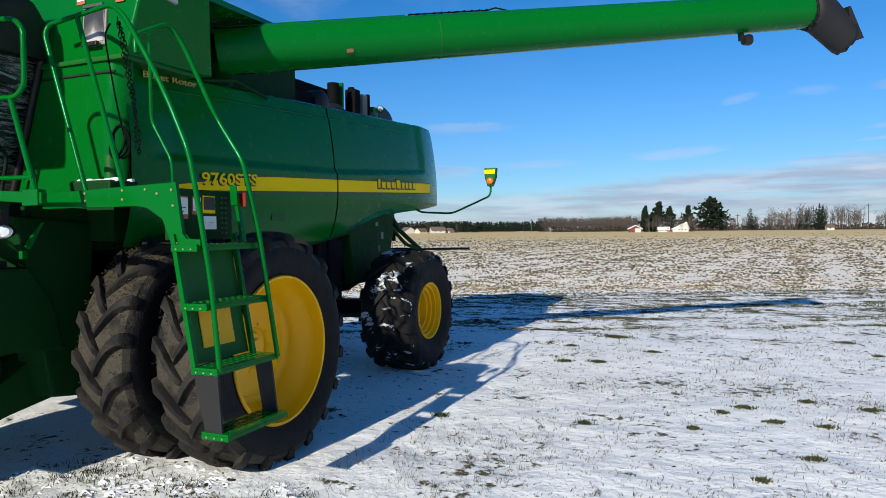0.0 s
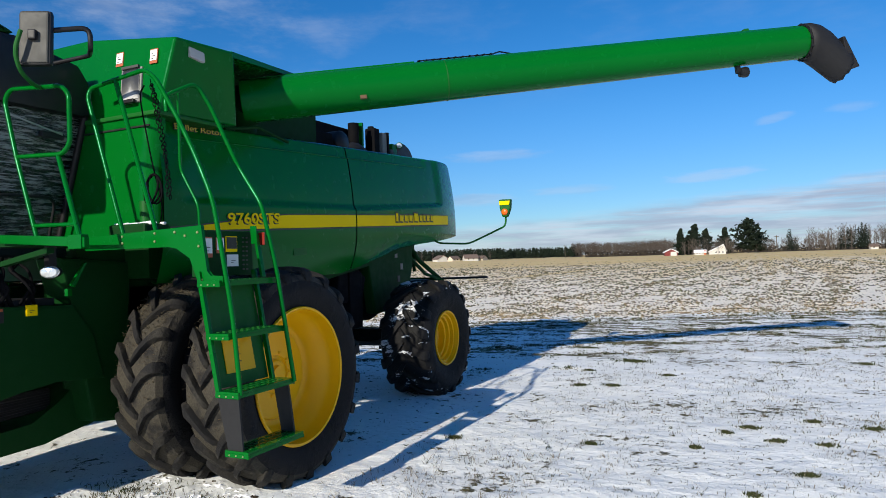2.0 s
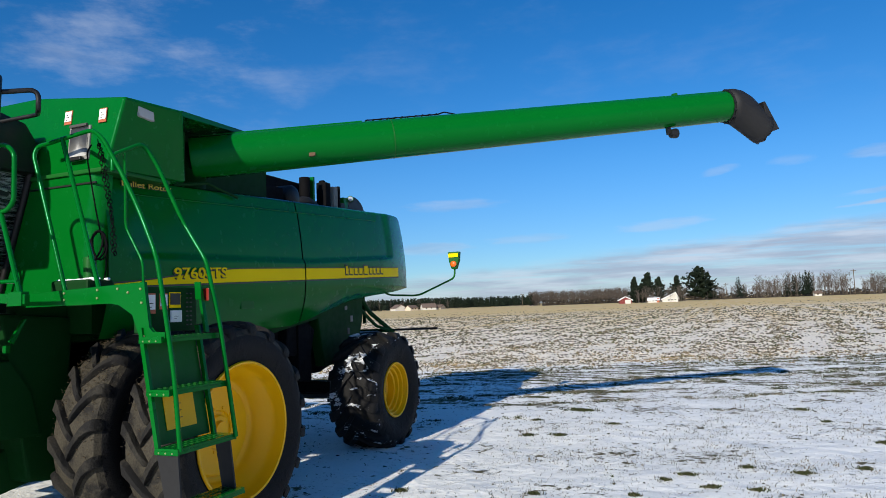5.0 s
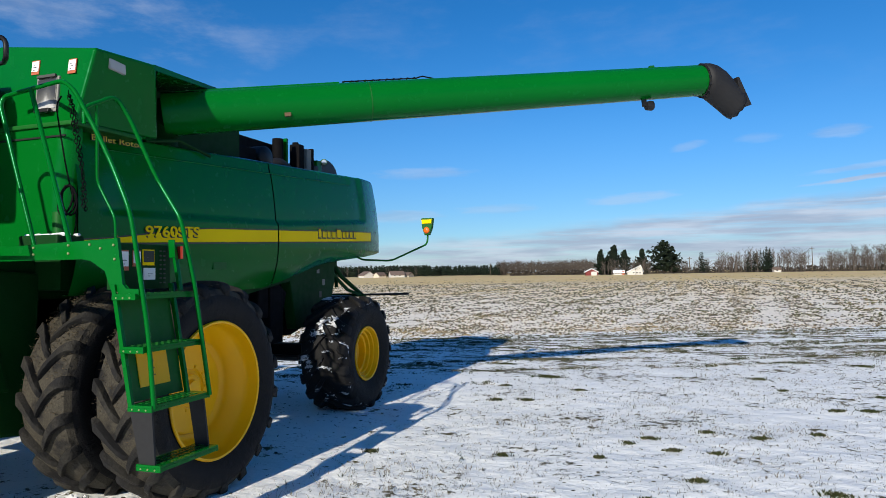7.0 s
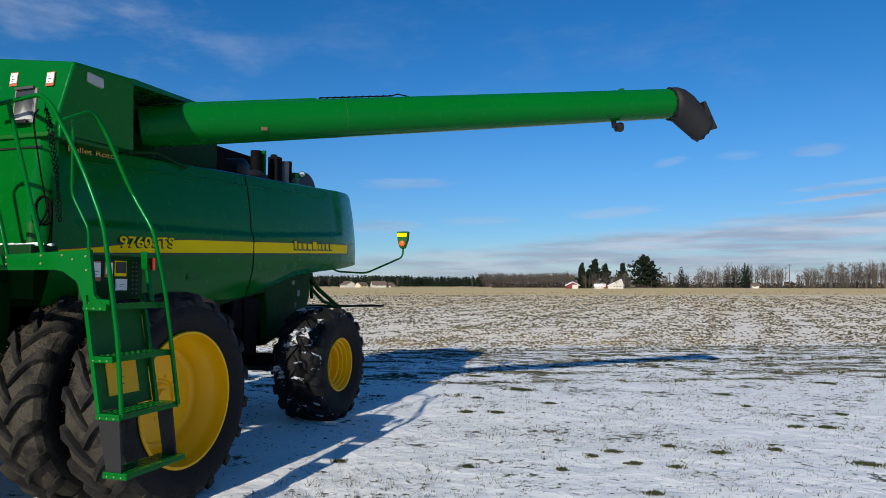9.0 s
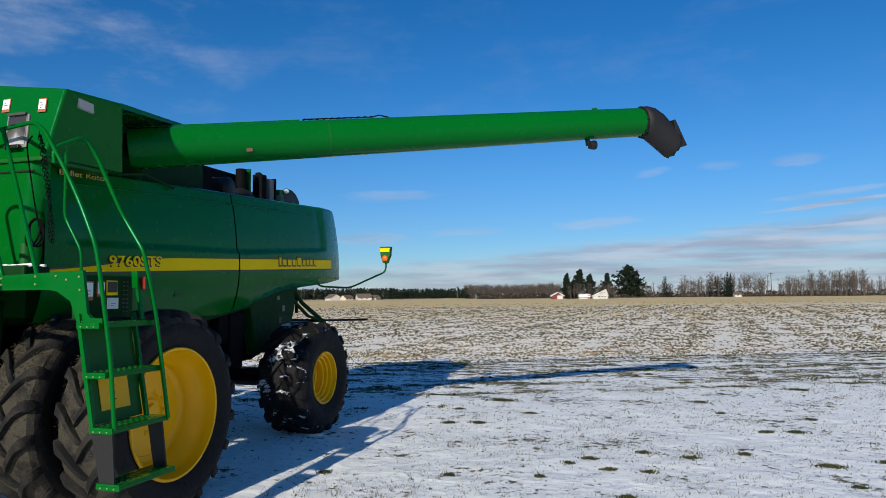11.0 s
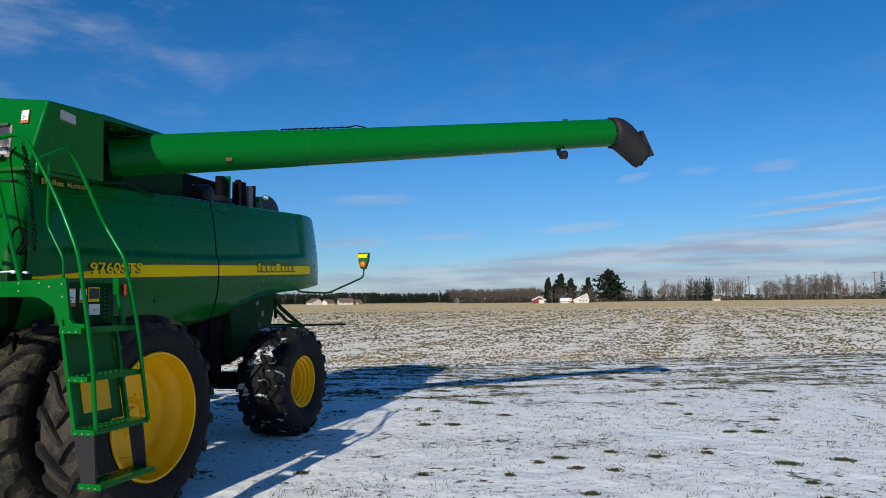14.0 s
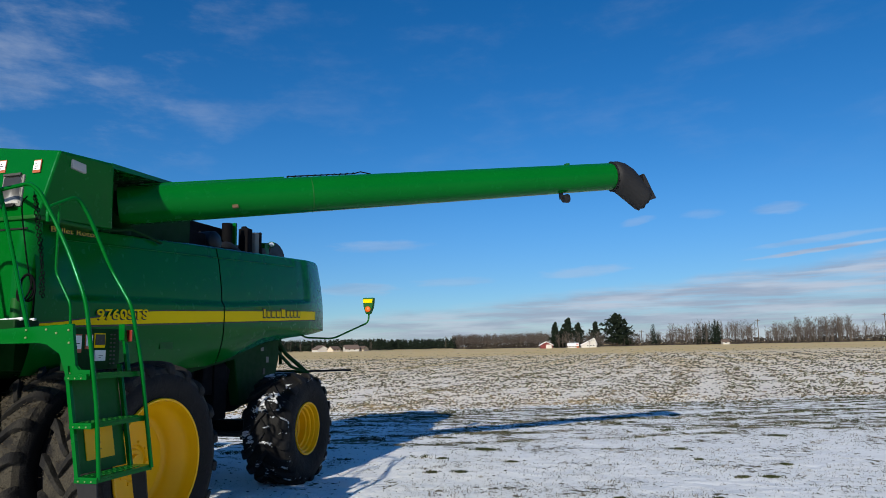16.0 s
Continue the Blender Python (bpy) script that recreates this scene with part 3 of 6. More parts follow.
    for _ in range(20000):
        r = 4.0 + 18 * rng.random() ** 0.5
        b = radians(rng.uniform(-40, 38))
        p = Vector((6.3 + r * math.sin(b), -4.9 + r * math.cos(b), 0))
        if (p - FIELD_O).dot(FIELD_N) > 0.6 or noise.noise(p * 0.7) + 0.8 * noise.noise(p * 2.7) < rng.uniform(-0.5, 0.9) - 0.03 * max(0.0, r - 12):
            continue
        clump(verts, faces, p, rng.uniform(-0.4, 0.9), rng.uniform(0.012, 0.050) * (0.3 + r * 0.045), rng.uniform(0.006, 0.022), 0.5)
    me = bpy.data.meshes.new("sod")
    me.from_pydata(verts, [], faces)
    me.materials.append(SOD)
    tagged(new("sod", me), "small dark grass sods sticking out of thin snow", "sod", kind="stuff")


scatter_grass()


# ---- distance ----
def bearing(deg, dist):
    return Vector((5.8 + dist * math.sin(radians(deg)), -4.3 + dist * math.cos(radians(deg)), 0))


def conifer_mesh(verts, faces, base, tall, wide, clumps, ragged=0.35, big=1.0):
    for _ in range(clumps):
        t = rng.random() ** 0.8
        z = tall * (0.10 + 0.9 * t)
        lobe = 0.7 + 0.5 * abs(math.sin(t * 11 + base.x))
        r = wide * (1 - t) ** 0.75 * lobe * rng.uniform(0.25, 1.0) * (1 - ragged * rng.random()) + 0.1
        a = rng.uniform(0, 6.283)
        c = base + Vector((r * math.cos(a), r * math.sin(a), z - 0.12 * r))
        s = tall * rng.uniform(0.020, 0.05) * big * (1.15 - 0.7 * t)
        i = len(verts)
        d = Vector((math.cos(a), math.sin(a), -0.3))
        e = Vector((-math.sin(a), math.cos(a), 0))
        verts += [c + d * s * 1.6, c - d * s * 0.8 + e * s, c - d * s * 0.8 - e * s, c + Vector((0, 0, s * 0.9))]
        faces += [(i, i + 1, i + 3), (i, i + 3, i + 2), (i + 1, i + 2, i + 3), (i, i + 2, i + 1)]


def pine_mesh(verts, faces, base, tall, wide, clumps, low, point):
    """Old conifers: layered limbs with foliage pads and gaps between them; point: how sharply the crown tapers, 0 for a broad pine."""
    limbs = []
    for i in range(28):
        t = low + (1 - low) * i / 28
        u = (t - low) / (1 - low)
        env = (1 - u) ** point * min(1.0, 0.45 + 3.2 * u) if point else math.sin(min(1.0, (1.06 - t) * 1.9) * 1.45)
        limbs.append((t * tall, i * 2.4 + rng.uniform(-0.4, 0.4), wide * env * rng.uniform(0.55, 1.12)))
    limbs.append((tall * 0.97, 0, 0.4))
    for k in range(clumps):
        z, a, ln = limbs[k % len(limbs)]
        t = rng.uniform(0.02, 1.0)
        a += rng.gauss(0, 0.3)
        c = base + Vector((ln * t * math.cos(a), ln * t * math.sin(a), z + ln * t * (0.16 if point else 0.10) + rng.gauss(0, 0.024) * tall))
        s = tall * rng.uniform(0.020, 0.044)
        d = Vector((rng.gauss(0, 1), rng.gauss(0, 1), rng.gauss(0, 0.45))).normalized()
        e = d.orthogonal().normalized()
        i = len(verts)
        verts += [c + d * s * 1.5, c - d * s + e * s, c - d * s - e * s, c + d.cross(e) * s * 0.8]
        faces += [(i, i + 1, i + 3), (i, i + 3, i + 2), (i + 1, i + 2, i + 3), (i, i + 2, i + 1)]


def bare_mesh(verts, faces, base, tall, lean=0.0):
    def stick(a, b, r0, r1):
        d = (b - a).normalized()
        e = d.orthogonal().normalized()
        f = d.cross(e)
        i = len(verts)
        for p, r in ((a, r0), (b, r1)):
            for k in range(3):
                verts.append(p + (e * math.cos(k * 2.094) + f * math.sin(k * 2.094)) * r)
        faces.extend([(i + k, i + (k + 1) % 3, i + 3 + (k + 1) % 3, i + 3 + k) for k in range(3)])
    top = base + Vector((rng.uniform(-0.06, 0.06) * tall, rng.uniform(-0.06, 0.06) * tall, tall))
    stick(base, base.lerp(top, 0.55), tall * 0.014, tall * 0.009)
    stick(base.lerp(top, 0.55), top, tall * 0.009, 0.02)
    for _ in range(rng.randint(11, 17)):
        t = rng.uniform(0.25, 0.9)
        a = rng.uniform(0, 6.283)
        ln = tall * rng.uniform(0.16, 0.34) * (1.1 - t * 0.6)
        p = base.lerp(top, t)
        q = p + Vector((math.cos(a) * ln * 0.8, math.sin(a) * ln * 0.8, ln * 0.8))
        stick(p, q, tall * 0.005, 0.02)
        for _ in range(6):
            u = rng.uniform(0.3, 1.0)
            b = rng.uniform(0, 6.283)
            l2 = ln * rng.uniform(0.25, 0.5)
            o = p.lerp(q, u)
            stick(o, o + Vector((math.cos(b) * l2 * 0.6, math.sin(b) * l2 * 0.9, l2 * 0.7)), tall * 0.003, 0.022)


def raw(name, verts, faces, mat, parent=None):
    me = bpy.data.meshes.new(name)
    me.from_pydata([tuple(v) for v in verts], [], faces)
    me.materials.append(mat)
    ob = new(name, me)
    ob.parent = parent
    return ob


def woods():
    v, f = [], []
    for _ in range(900):          # dark spruce plantation
        b = rng.uniform(-34, -14.2)
        conifer_mesh(v, f, bearing(b, rng.uniform(540, 600)), rng.uniform(7.5, 9.8) * (1.0 if b < -20 else 0.92), 2.4, 40, big=2.3)
    for _ in range(40):
        conifer_mesh(v, f, bearing(rng.uniform(-27, -21), 512), rng.uniform(4, 9), 2.0, 40, big=1.8)
    for b0, b1, n in ((4.9, 6.7, 15), (1.2, 2.4, 4), (17.0, 20, 6)):
        for _ in range(n):
            conifer_mesh(v, f, bearing(rng.uniform(b0, b1), rng.uniform(430, 450)), rng.uniform(8, 15), 2.6, 150, big=0.9)
    tagged(raw("spruce_woods", v, f, NEEDLES), "dark green spruce plantation along the far field edge", "woods", kind="stuff")
    v, f = [], []
    for b0, b1, n, lo, hi, d in ((-14.6, -6.6, 520, 8.5, 12, 560), (-9, -5, 60, 8, 12, 520), (-6.5, 1.5, 60, 5, 9, 480), (1.2, 5.0, 70, 4.5, 11, 460),
                                 (3.0, 5.0, 26, 9, 13, 430), (5.0, 9.2, 80, 8, 15, 450), (10.0, 12.0, 50, 6.5, 12, 430), (12.0, 15.6, 120, 7.0, 15.5, 430), (15.6, 25, 140, 5.5, 11.5, 450),
                                 (-24, -21, 16, 6, 9, 515), (-5.9, -2.0, 60, 5, 8.5, 366), (-0.6, 0.9, 12, 4, 8, 398), (-34, -24, 30, 6, 10, 520)):
        for _ in range(n):
            bare_mesh(v, f, bearing(rng.uniform(b0, b1), d * rng.uniform(0.97, 1.05)), rng.uniform(lo, hi))
    tagged(raw("bare_woods", v, f, TWIGS), "leafless grey-brown broadleaf trees along the horizon", "woods", kind="stuff")
    # low scrub under the trees
    v, f = [], []
    for _ in range(7000):
        c = bearing(rng.uniform(-13.4, 24), rng.uniform(465, 480)) + Vector((0, 0, 3.4 * rng.random() ** 1.8))
        s = rng.uniform(0.5, 1.3)
        i = len(v)
        v += [c + Vector((rng.uniform(-s, s), rng.uniform(-s, s), rng.uniform(-s, s))) for _ in range(4)]
        f += [(i, i + 1, i + 2), (i, i + 2, i + 3)]
    tagged(raw("scrub", v, f, SCRUB), "brown leafless scrub at the field edge", "scrub", kind="stuff")


woods()


def pine(deg, dist, tall, wide, low=0.12, point=0.0):
    base = bearing(deg, dist)
    t = thing("pine_tree", "tall dark green pine tree beside the farmhouse", "tree", "pines by the farmhouse", at=base)
    bm = tube([(0, 0, -0.2), (0.1, 0, tall * 0.5), (0, 0, tall * 0.97)], [tall * 0.022, tall * 0.014, 0.03], sides=7)
    for k in range(9):
        z, a = tall * (0.2 + 0.08 * k), k * 2.4
        tube([(0, 0, z), (math.cos(a) * wide * 0.6, math.sin(a) * wide * 0.6, z + wide * 0.1)], [0.12, 0.03], sides=5, bm=bm)
    part("trunk", bm, BARK, t)
    v, f = [], []
    pine_mesh(v, f, Vector((0, 0, 0)), tall, wide, 1700, low, point)
    raw("crown", v, f, NEEDLES, t)


for args in ((-5.95, 372, 13.4, 4.5, 0.04, 0.65), (-5.45, 378, 10.2, 4.0, 0.04, 0.7), (-4.92, 378, 15.4, 4.8, 0.30, 0.5), (-4.1, 374, 12.8, 5.2, 0.15, 0.6),
             (-2.72, 385, 13.6, 6.2, 0.06, 0.75), (-1.05, 400, 18.2, 10.0), (-0.35, 404, 11.0, 6.4)):
    pine(*args)


def house(label, category, deg, dist, w, d, wall_h, roof_h, wall_mat, roof_mat, turn=0, chimney=False, wins=3, door=True, skew=0.0):
    t = thing("house" if category == "house" else "barn", label, category, "farm buildings", at=bearing(deg, dist))
    t.rotation_euler = (0, 0, radians(turn))
    bm = slab([(-w / 2, -0.3), (w / 2, -0.3), (w / 2, wall_h), (skew, wall_h + roof_h), (-w / 2, wall_h)], "y", -d / 2, d / 2)
    bmesh.ops.rotate(bm, verts=bm.verts, cent=(0, 0, 0), matrix=Matrix.Rotation(radians(90), 3, "Z"))
    part("wall", bm, wall_mat, t)
    for s in (-1, 1):
        bm = slab([(s * (w / 2 + 0.5), wall_h - 0.35), (skew, wall_h + roof_h + 0.05), (skew, wall_h + roof_h + 0.35), (s * (w / 2 + 0.5), wall_h)], "y", -d / 2 - 0.4, d / 2 + 0.4)
        bmesh.ops.rotate(bm, verts=bm.verts, cent=(0, 0, 0), matrix=Matrix.Rotation(radians(90), 3, "Z"))
        part("roof", bm, roof_mat, t)
    for k in range(wins):
        x = -d / 2 + d * (k + 0.7) / (wins + 0.6)
        win = part("window", boxes(((x - 0.6, -w / 2 - 0.06, wall_h * 0.4), (x + 0.6, -w / 2 + 0.02, wall_h * 0.4 + 1.1))), WHITE, t)
        part("pane", boxes(((x - 0.5, -w / 2 - 0.09, wall_h * 0.4 + 0.1), (x + 0.5, -w / 2 - 0.05, wall_h * 0.4 + 1.0))), INK, win)
    if door:
        part("door", boxes(((d * 0.32, -w / 2 - 0.08, 0), (d * 0.32 + 1.1, -w / 2 + 0.02, 2.1))), RED, t)
    if chimney:
        part("chimney", boxes(((d * 0.2, -0.3, wall_h + roof_h * 0.6), (d * 0.2 + 0.6, 0.3, wall_h + roof_h + 0.9))), ROOF_SNOW, t)
    return t


snow_m = Nodes("roof_snow")
snow_m.set(Base_Color=snow_m.mix(snow_m.noise(0.7, 4), (0.70, 0.72, 0.76), (0.86, 0.87, 0.88)), Roughness=0.8)
ROOF_SNOW = snow_m.mat
SIDING = paint("white_siding", (0.58, 0.56, 0.52), dirt=0.25, rough=0.7, coat=0)
SIDING_TAN = paint("cream_siding", (0.62, 0.55, 0.44), dirt=0.3, rough=0.7, coat=0)
BARN_RED = paint("red_siding", (0.17, 0.022, 0.020), dirt=0.3, rough=0.7, coat=0)
ROOF_TAN = paint("weathered_brown_shingle", (0.15, 0.105, 0.085), dirt=0.3, rough=0.85, coat=0)
SHINGLE = paint("brown_shingle", (0.13, 0.09, 0.07), dirt=0.3, rough=0.85, coat=0)
barn = house("small red barn with a snow-covered roof", "barn", -6.75, 352, 6.0, 6.0, 1.8, 1.4, BARN_RED, ROOF_SNOW, 102, wins=1, door=False)
part("sliding_door", boxes(((-3.12, -2.5, 0.0), (-3.02, 0.3, 1.9)), bevel=0.02), SIDING, barn, "white sliding door")
white_house = house("white farmhouse with a snow-covered roof", "house", -3.3, 362, 7.6, 6.0, 1.5, 3.0, SIDING, ROOF_SNOW, 97, chimney=False, wins=0, door=False, skew=-2.9)
for y in (-2.4, -0.9, 0.7):
    win = part("window", boxes(((-3.06, y - 0.45, 0.6), (-3.01, y + 0.45, 1.5)), bevel=0.01), WHITE, white_house)
    part("pane", boxes(((-3.09, y - 0.36, 0.7), (-3.05, y + 0.36, 1.4))), INK, win)
house("low white farmhouse wing with snow-covered roof", "house", -4.55, 361, 4.0, 5.2, 1.4, 0.8, SIDING, ROOF_SNOW, 5, wins=3)
house("cream bungalow with a weathered roof, gable to the field", "house", -23.0, 500, 8.5, 10, 2.0, 2.4, SIDING, ROOF_TAN, 36, wins=2, door=False)
house("cream bungalow with a weathered roof, gable to the field", "house", -25.5, 505, 9, 9, 2.0, 2.4, SIDING, ROOF_TAN, 142, wins=2, door=False)
house("brown-roofed shed beside the bungalows", "house", -24.4, 500, 6, 7, 1.8, 1.8, SIDING_TAN, SHINGLE, 65, wins=2, door=False)
house("long brown-roofed shed by the woods", "barn", -22.2, 505, 7, 9, 1.7, 1.6, SIDING_TAN, SHINGLE, -10, wins=0, door=False)
house("small white shed in front of the bare trees", "barn", 7.1, 415, 3, 3.6, 1.7, 0.9, SIDING, SHINGLE, 10, wins=1, door=False)


def power_pole(deg, dist, tall):
    t = thing("power_pole", "grey wooden power pole at the field edge", "pole", "power poles", at=bearing(deg, dist))
    part("post", tube([(0, 0, -0.3), (0, 0, tall)], [0.22, 0.16], sides=8), BARK, t)
    part("crossarm", boxes(((-1.2, -0.08, tall - 0.9), (1.2, 0.08, tall - 0.65))), BARK, t)


for args in ((9.5, 380, 12.5), (0.9, 395, 9), (17.7, 400, 14), (-15.1, 470, 9)):
    power_pole(*args)


# ---- the combine harvester: y runs to its rear, x to its left, the front axle at y = 0 ----
combine = thing("combine_harvester", "green combine harvester parked on snow, unloading auger swung out", "combine harvester")


def top_z(y):
    return 3.155 + 0.052 * y


BOTTOM = ((-0.4, 1.70), (1.0, 1.70), (2.0, 1.68), (2.6, 1.70), (3.0, 1.77), (3.4, 1.87), (4.0, 2.01), (4.5, 2.08), (5.1, 2.14), (5.6, 2.20), (6.2, 2.27))


def bottom_z(y):
    for (a, p), (b, q) in zip(BOTTOM, BOTTOM[1:]):
        if y <= b:
            t = max(0.0, (y - a) / (b - a))
            return p + (q - p) * t
    return BOTTOM[-1][1]


def step(v, a, b):
    t = min(1.0, max(0.0, (v - a) / (b - a)))
    return t * t * (3 - 2 * t)


def side_x(y, z):
    """How far the sheet-metal side stands from the centre line."""
    zt, zb = top_z(y), bottom_z(y)
    x = 1.50 - 0.10 * max(0.0, (z - 2.5) / (zt - 2.5)) ** 1.6 - 0.12 * (max(0.0, 2.25 - z) / max(0.2, 2.26 - zb)) ** 2
    edge = 2.44 + 0.030 * y + 0.045 * max(0.0, y - 3.0)
    dip = step(z, edge - 0.035, edge + 0.045) * step(y, 5.52, 5.26) * step(y, -0.1, 0.3)
    x -= 0.038 * dip
    x -= 0.010 * step(z, zt - 0.140, zt - 0.124) * step(y, 5.05, 5.00) * step(y, 0.0, 0.1)
    x -= 0.09 * max(0.0, (y - 5.0) / 0.9) ** 2
    return x


def hood_end(z):
    return 6.33 - 0.16 * max(0.0, (z - 2.3) / 1.15) ** 2


def side_panel(name, y0, y1, s, rear=False):
    bm = bmesh.new()
    ny, nz = 60, 96
    rows = []
    for i in range(ny + 1):
        col = []
        for j in range(nz + 1):
            v = j / nz
            y = y0 + (y1 - y0) * i / ny
            zb, zt = bottom_z(y), top_z(y)
            z = zb + (zt - zb) * v
            if rear:
                e = hood_end(z)
                corner = max(0.0, (v - 0.93) / 0.07)
                e -= 0.10 * corner ** 2.2
                y = y0 + (e - y0) * i / ny
            col.append(bm.verts.new((s * side_x(y, z), y, z)))
        # the edges roll inwards
        y = col[-1].co.y
        for k in range(1, 4):
            a = k / 3 * math.pi / 2
            col.append(bm.verts.new((s * (abs(col[nz].co.x) - 0.05 * math.sin(a) - (0.25 if k == 3 else 0)), y, col[nz].co.z + 0.03 * math.sin(a))))
        low = col[0].co
        col.insert(0, bm.verts.new((s * (abs(low.x) - 0.12), low.y, low.z + 0.015)))
        rows.append(col)
    if rear:
        for k, (dx, dy) in enumerate(((0.03, 0.035), (0.10, 0.06), (0.30, 0.085), (0.8, 0.10), (1.4, 0.105))):
            rows.append([bm.verts.new((s * max(0.0, abs(v.co.x) - dx), v.co.y + dy, v.co.z)) for v in rows[ny]])
    for a, b in zip(rows, rows[1:]):
        for j in range(len(a) - 1):
            bm.faces.new((a[j], b[j], b[j + 1], a[j + 1]))
    return part(name, bm, GREEN, combine, "glossy green body panel", smooth=50)


def stripe_z(y):
    return 2.165 + 0.0425 * y


def stripe(y0, y1, s, parent):
    def run(lo, hi, lift, mat, name, over=False):
        bm = bmesh.new()
        n = 40
        prev = None
        for i in range(n + 1):
            y = y0 + (y1 - y0) * i / n
            h = 0.145 * (0.14 + 0.86 * step(y, -0.4, 1.6))
            z0, z1 = stripe_z(y) + lo + (h if over else 0), stripe_z(y) + (h + hi if over else hi if hi < 0 else h)
            cur = [bm.verts.new((s * (side_x(y, z) + lift), y, z)) for z in (z0, (z0 + z1) / 2, z1)]
            if prev:
                for k in range(2):
                    bm.faces.new((prev[k], cur[k], cur[k + 1], prev[k + 1]))
            prev = cur
        part(name, bm, mat, parent)
    run(0.0, 1.0, 0.004, STRIPE, "stripe")
    run(-0.020, -0.002, 0.004, INK, "pinstripe")
    run(0.002, 0.014, 0.004, INK, "pinstripe", True)


def on_side(y, z, lift=0.006, slope=2.4):
    return Matrix.Translation((side_x(y, z) + lift, y, z)) @ pose(0, 0, 0, 90, 0, 90) @ pose(0, 0, 0, 0, 0, slope)


for s in (1, -1):
    front = side_panel("side_panel", -0.26, 2.80, s)
    rear = side_panel("rear_hood", 2.826, 5.9, s, rear=True)
    stripe(-0.2, 2.80, s, front)
    stripe(2.826, 5.70, s, rear)
    if s > 0:
        for dz, lift, mat, nm in ((-0.010, 0.007, INK, "letter_shadow"), (0.0, 0.012, STRIPE, "model_number")):
            lettering(nm, "9760STS", 0.150, mat, front, on_side(0.50 + dz, 2.243 + dz, lift), width=0.78, bold=0.002, label="yellow model number" if lift > 0.008 else "")
        for dz, lift, mat, nm in ((-0.006, 0.005, INK, "letter_shadow"), (0.0, 0.009, PALE_YELLOW, "rotor_lettering")):
            lettering(nm, "Bullet Rotor", 0.075, mat, front, on_side(-0.06 + dz, 3.085 + dz, lift), width=0.61, bold=0.0, label="small yellow lettering" if lift > 0.008 else "")
        # the maker's name as plain blocks
        widths = (0.10, 0.13, 0.13, 0.13, 0.16, 0.11, 0.11, 0.12, 0.11)
        y = 3.82
        for k, w in enumerate(widths):
            tall = 0.155 if k in (0, 4) else 0.125
            if k == 4:
                y += 0.01
            z = stripe_z(y) + 0.042
            for lift, grow, mat, nm in ((0.007, 0.0, INK, "letter_shadow"), (0.012, -0.020, STRIPE, "letter_block")):
                bm = bmesh.new()
                xx = side_x(y, z)
                box(bm, (xx - 0.004, y - grow, z - grow), (xx + lift, y + w * 0.92 + grow, z + tall + grow))
                part(nm, bm, mat, rear)
            y += w * 1.10
    # a pressed bead runs below the top edge
    for y0, y1, panel in ((0.02, 2.63, front), (2.68, 5.02, rear)):
        line = [y0 + (y1 - y0) * k / 10 for k in range(11)]
        part("pressed_bead", tube([(s * (side_x(y, top_z(y) - 0.134) + 0.001), y, top_z(y) - 0.134) for y in line], 0.0065, sides=8), GREEN, panel, smooth=60)
    # faint lid and crease on the lower panel
    part("hatch", slab([(1.55, 1.93), (1.78, 1.93), (1.78, 2.03), (1.55, 2.03)], "x", s * 1.44, s * (side_x(1.66, 1.98) + 0.006), 0.004), GREEN_DIRTY, front)

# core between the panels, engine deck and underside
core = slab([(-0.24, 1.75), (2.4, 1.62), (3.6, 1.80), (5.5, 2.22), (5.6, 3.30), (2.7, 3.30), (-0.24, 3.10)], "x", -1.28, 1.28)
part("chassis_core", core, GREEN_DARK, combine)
part("rear_door", slab([(5.7, 2.30), (5.98, 2.32), (5.88, 3.36), (5.7, 3.40)], "x", -1.1, 1.1, 0.02), GREEN, combine)

# front bulkhead between the cab and the side panel
bulk = bmesh.new()
prof = [(-1.40, -0.36), (1.30, -0.36)] + [(1.30 + 0.14 * math.sin(a), -0.36 + 0.14 * (1 - math.cos(a))) for a in (0.4, 0.8, 1.2, 1.57)]
prev = None
for x, y in prof:
    cur = [bulk.verts.new((x + (0.06 if z > 3 else 0), y, z)) for z in (2.12, 2.6, 3.05, 3.16)]
    if prev:
        for k in range(3):
            bulk.faces.new((prev[k], cur[k], cur[k + 1], prev[k + 1]))
    prev = cur
part("front_bulkhead", bulk, GREEN, combine, smooth=40)
part("bulkhead_seam", boxes(((0.3, -0.372, 3.055), (1.47, -0.358, 3.07))), BLACK, combine)

# ---- grain tank ----
tk = bmesh.new()
prev = None
for f, rise in ((-1.0, 0.0), (-0.35, 0.145), (0.35, 0.145), (1.0, 0.0)):
    cur = [tk.verts.new((f * (1.55 + 0.14 * (z - 3.18) / 0.64), y, z + up * rise)) for y, z, up in ((-0.34, 3.17, 0), (0.62, 3.20, 0), (0.44, 3.865, 1), (-0.26, 3.82, 1))]
    if prev:
        for k in range(4):
            tk.faces.new((prev[k], prev[(k + 1) % 4], cur[(k + 1) % 4], cur[k]))
    else:
        tk.faces.new(cur)
    prev = cur
tk.faces.new(prev)
bmesh.ops.recalc_face_normals(tk, faces=tk.faces)
tank = part("grain_tank", tk, GREEN, combine, "flared green grain tank")
bv = tank.modifiers.new("edge", "BEVEL")
bv.width, bv.segments, bv.limit_method, bv.angle_limit = 0.025, 3, "ANGLE", radians(30)
part("tank_ledge", boxes(((-1.57, -0.385, 3.145), (1.57, 0.4, 3.185)), bevel=0.012), GREEN_DIRTY, tank)
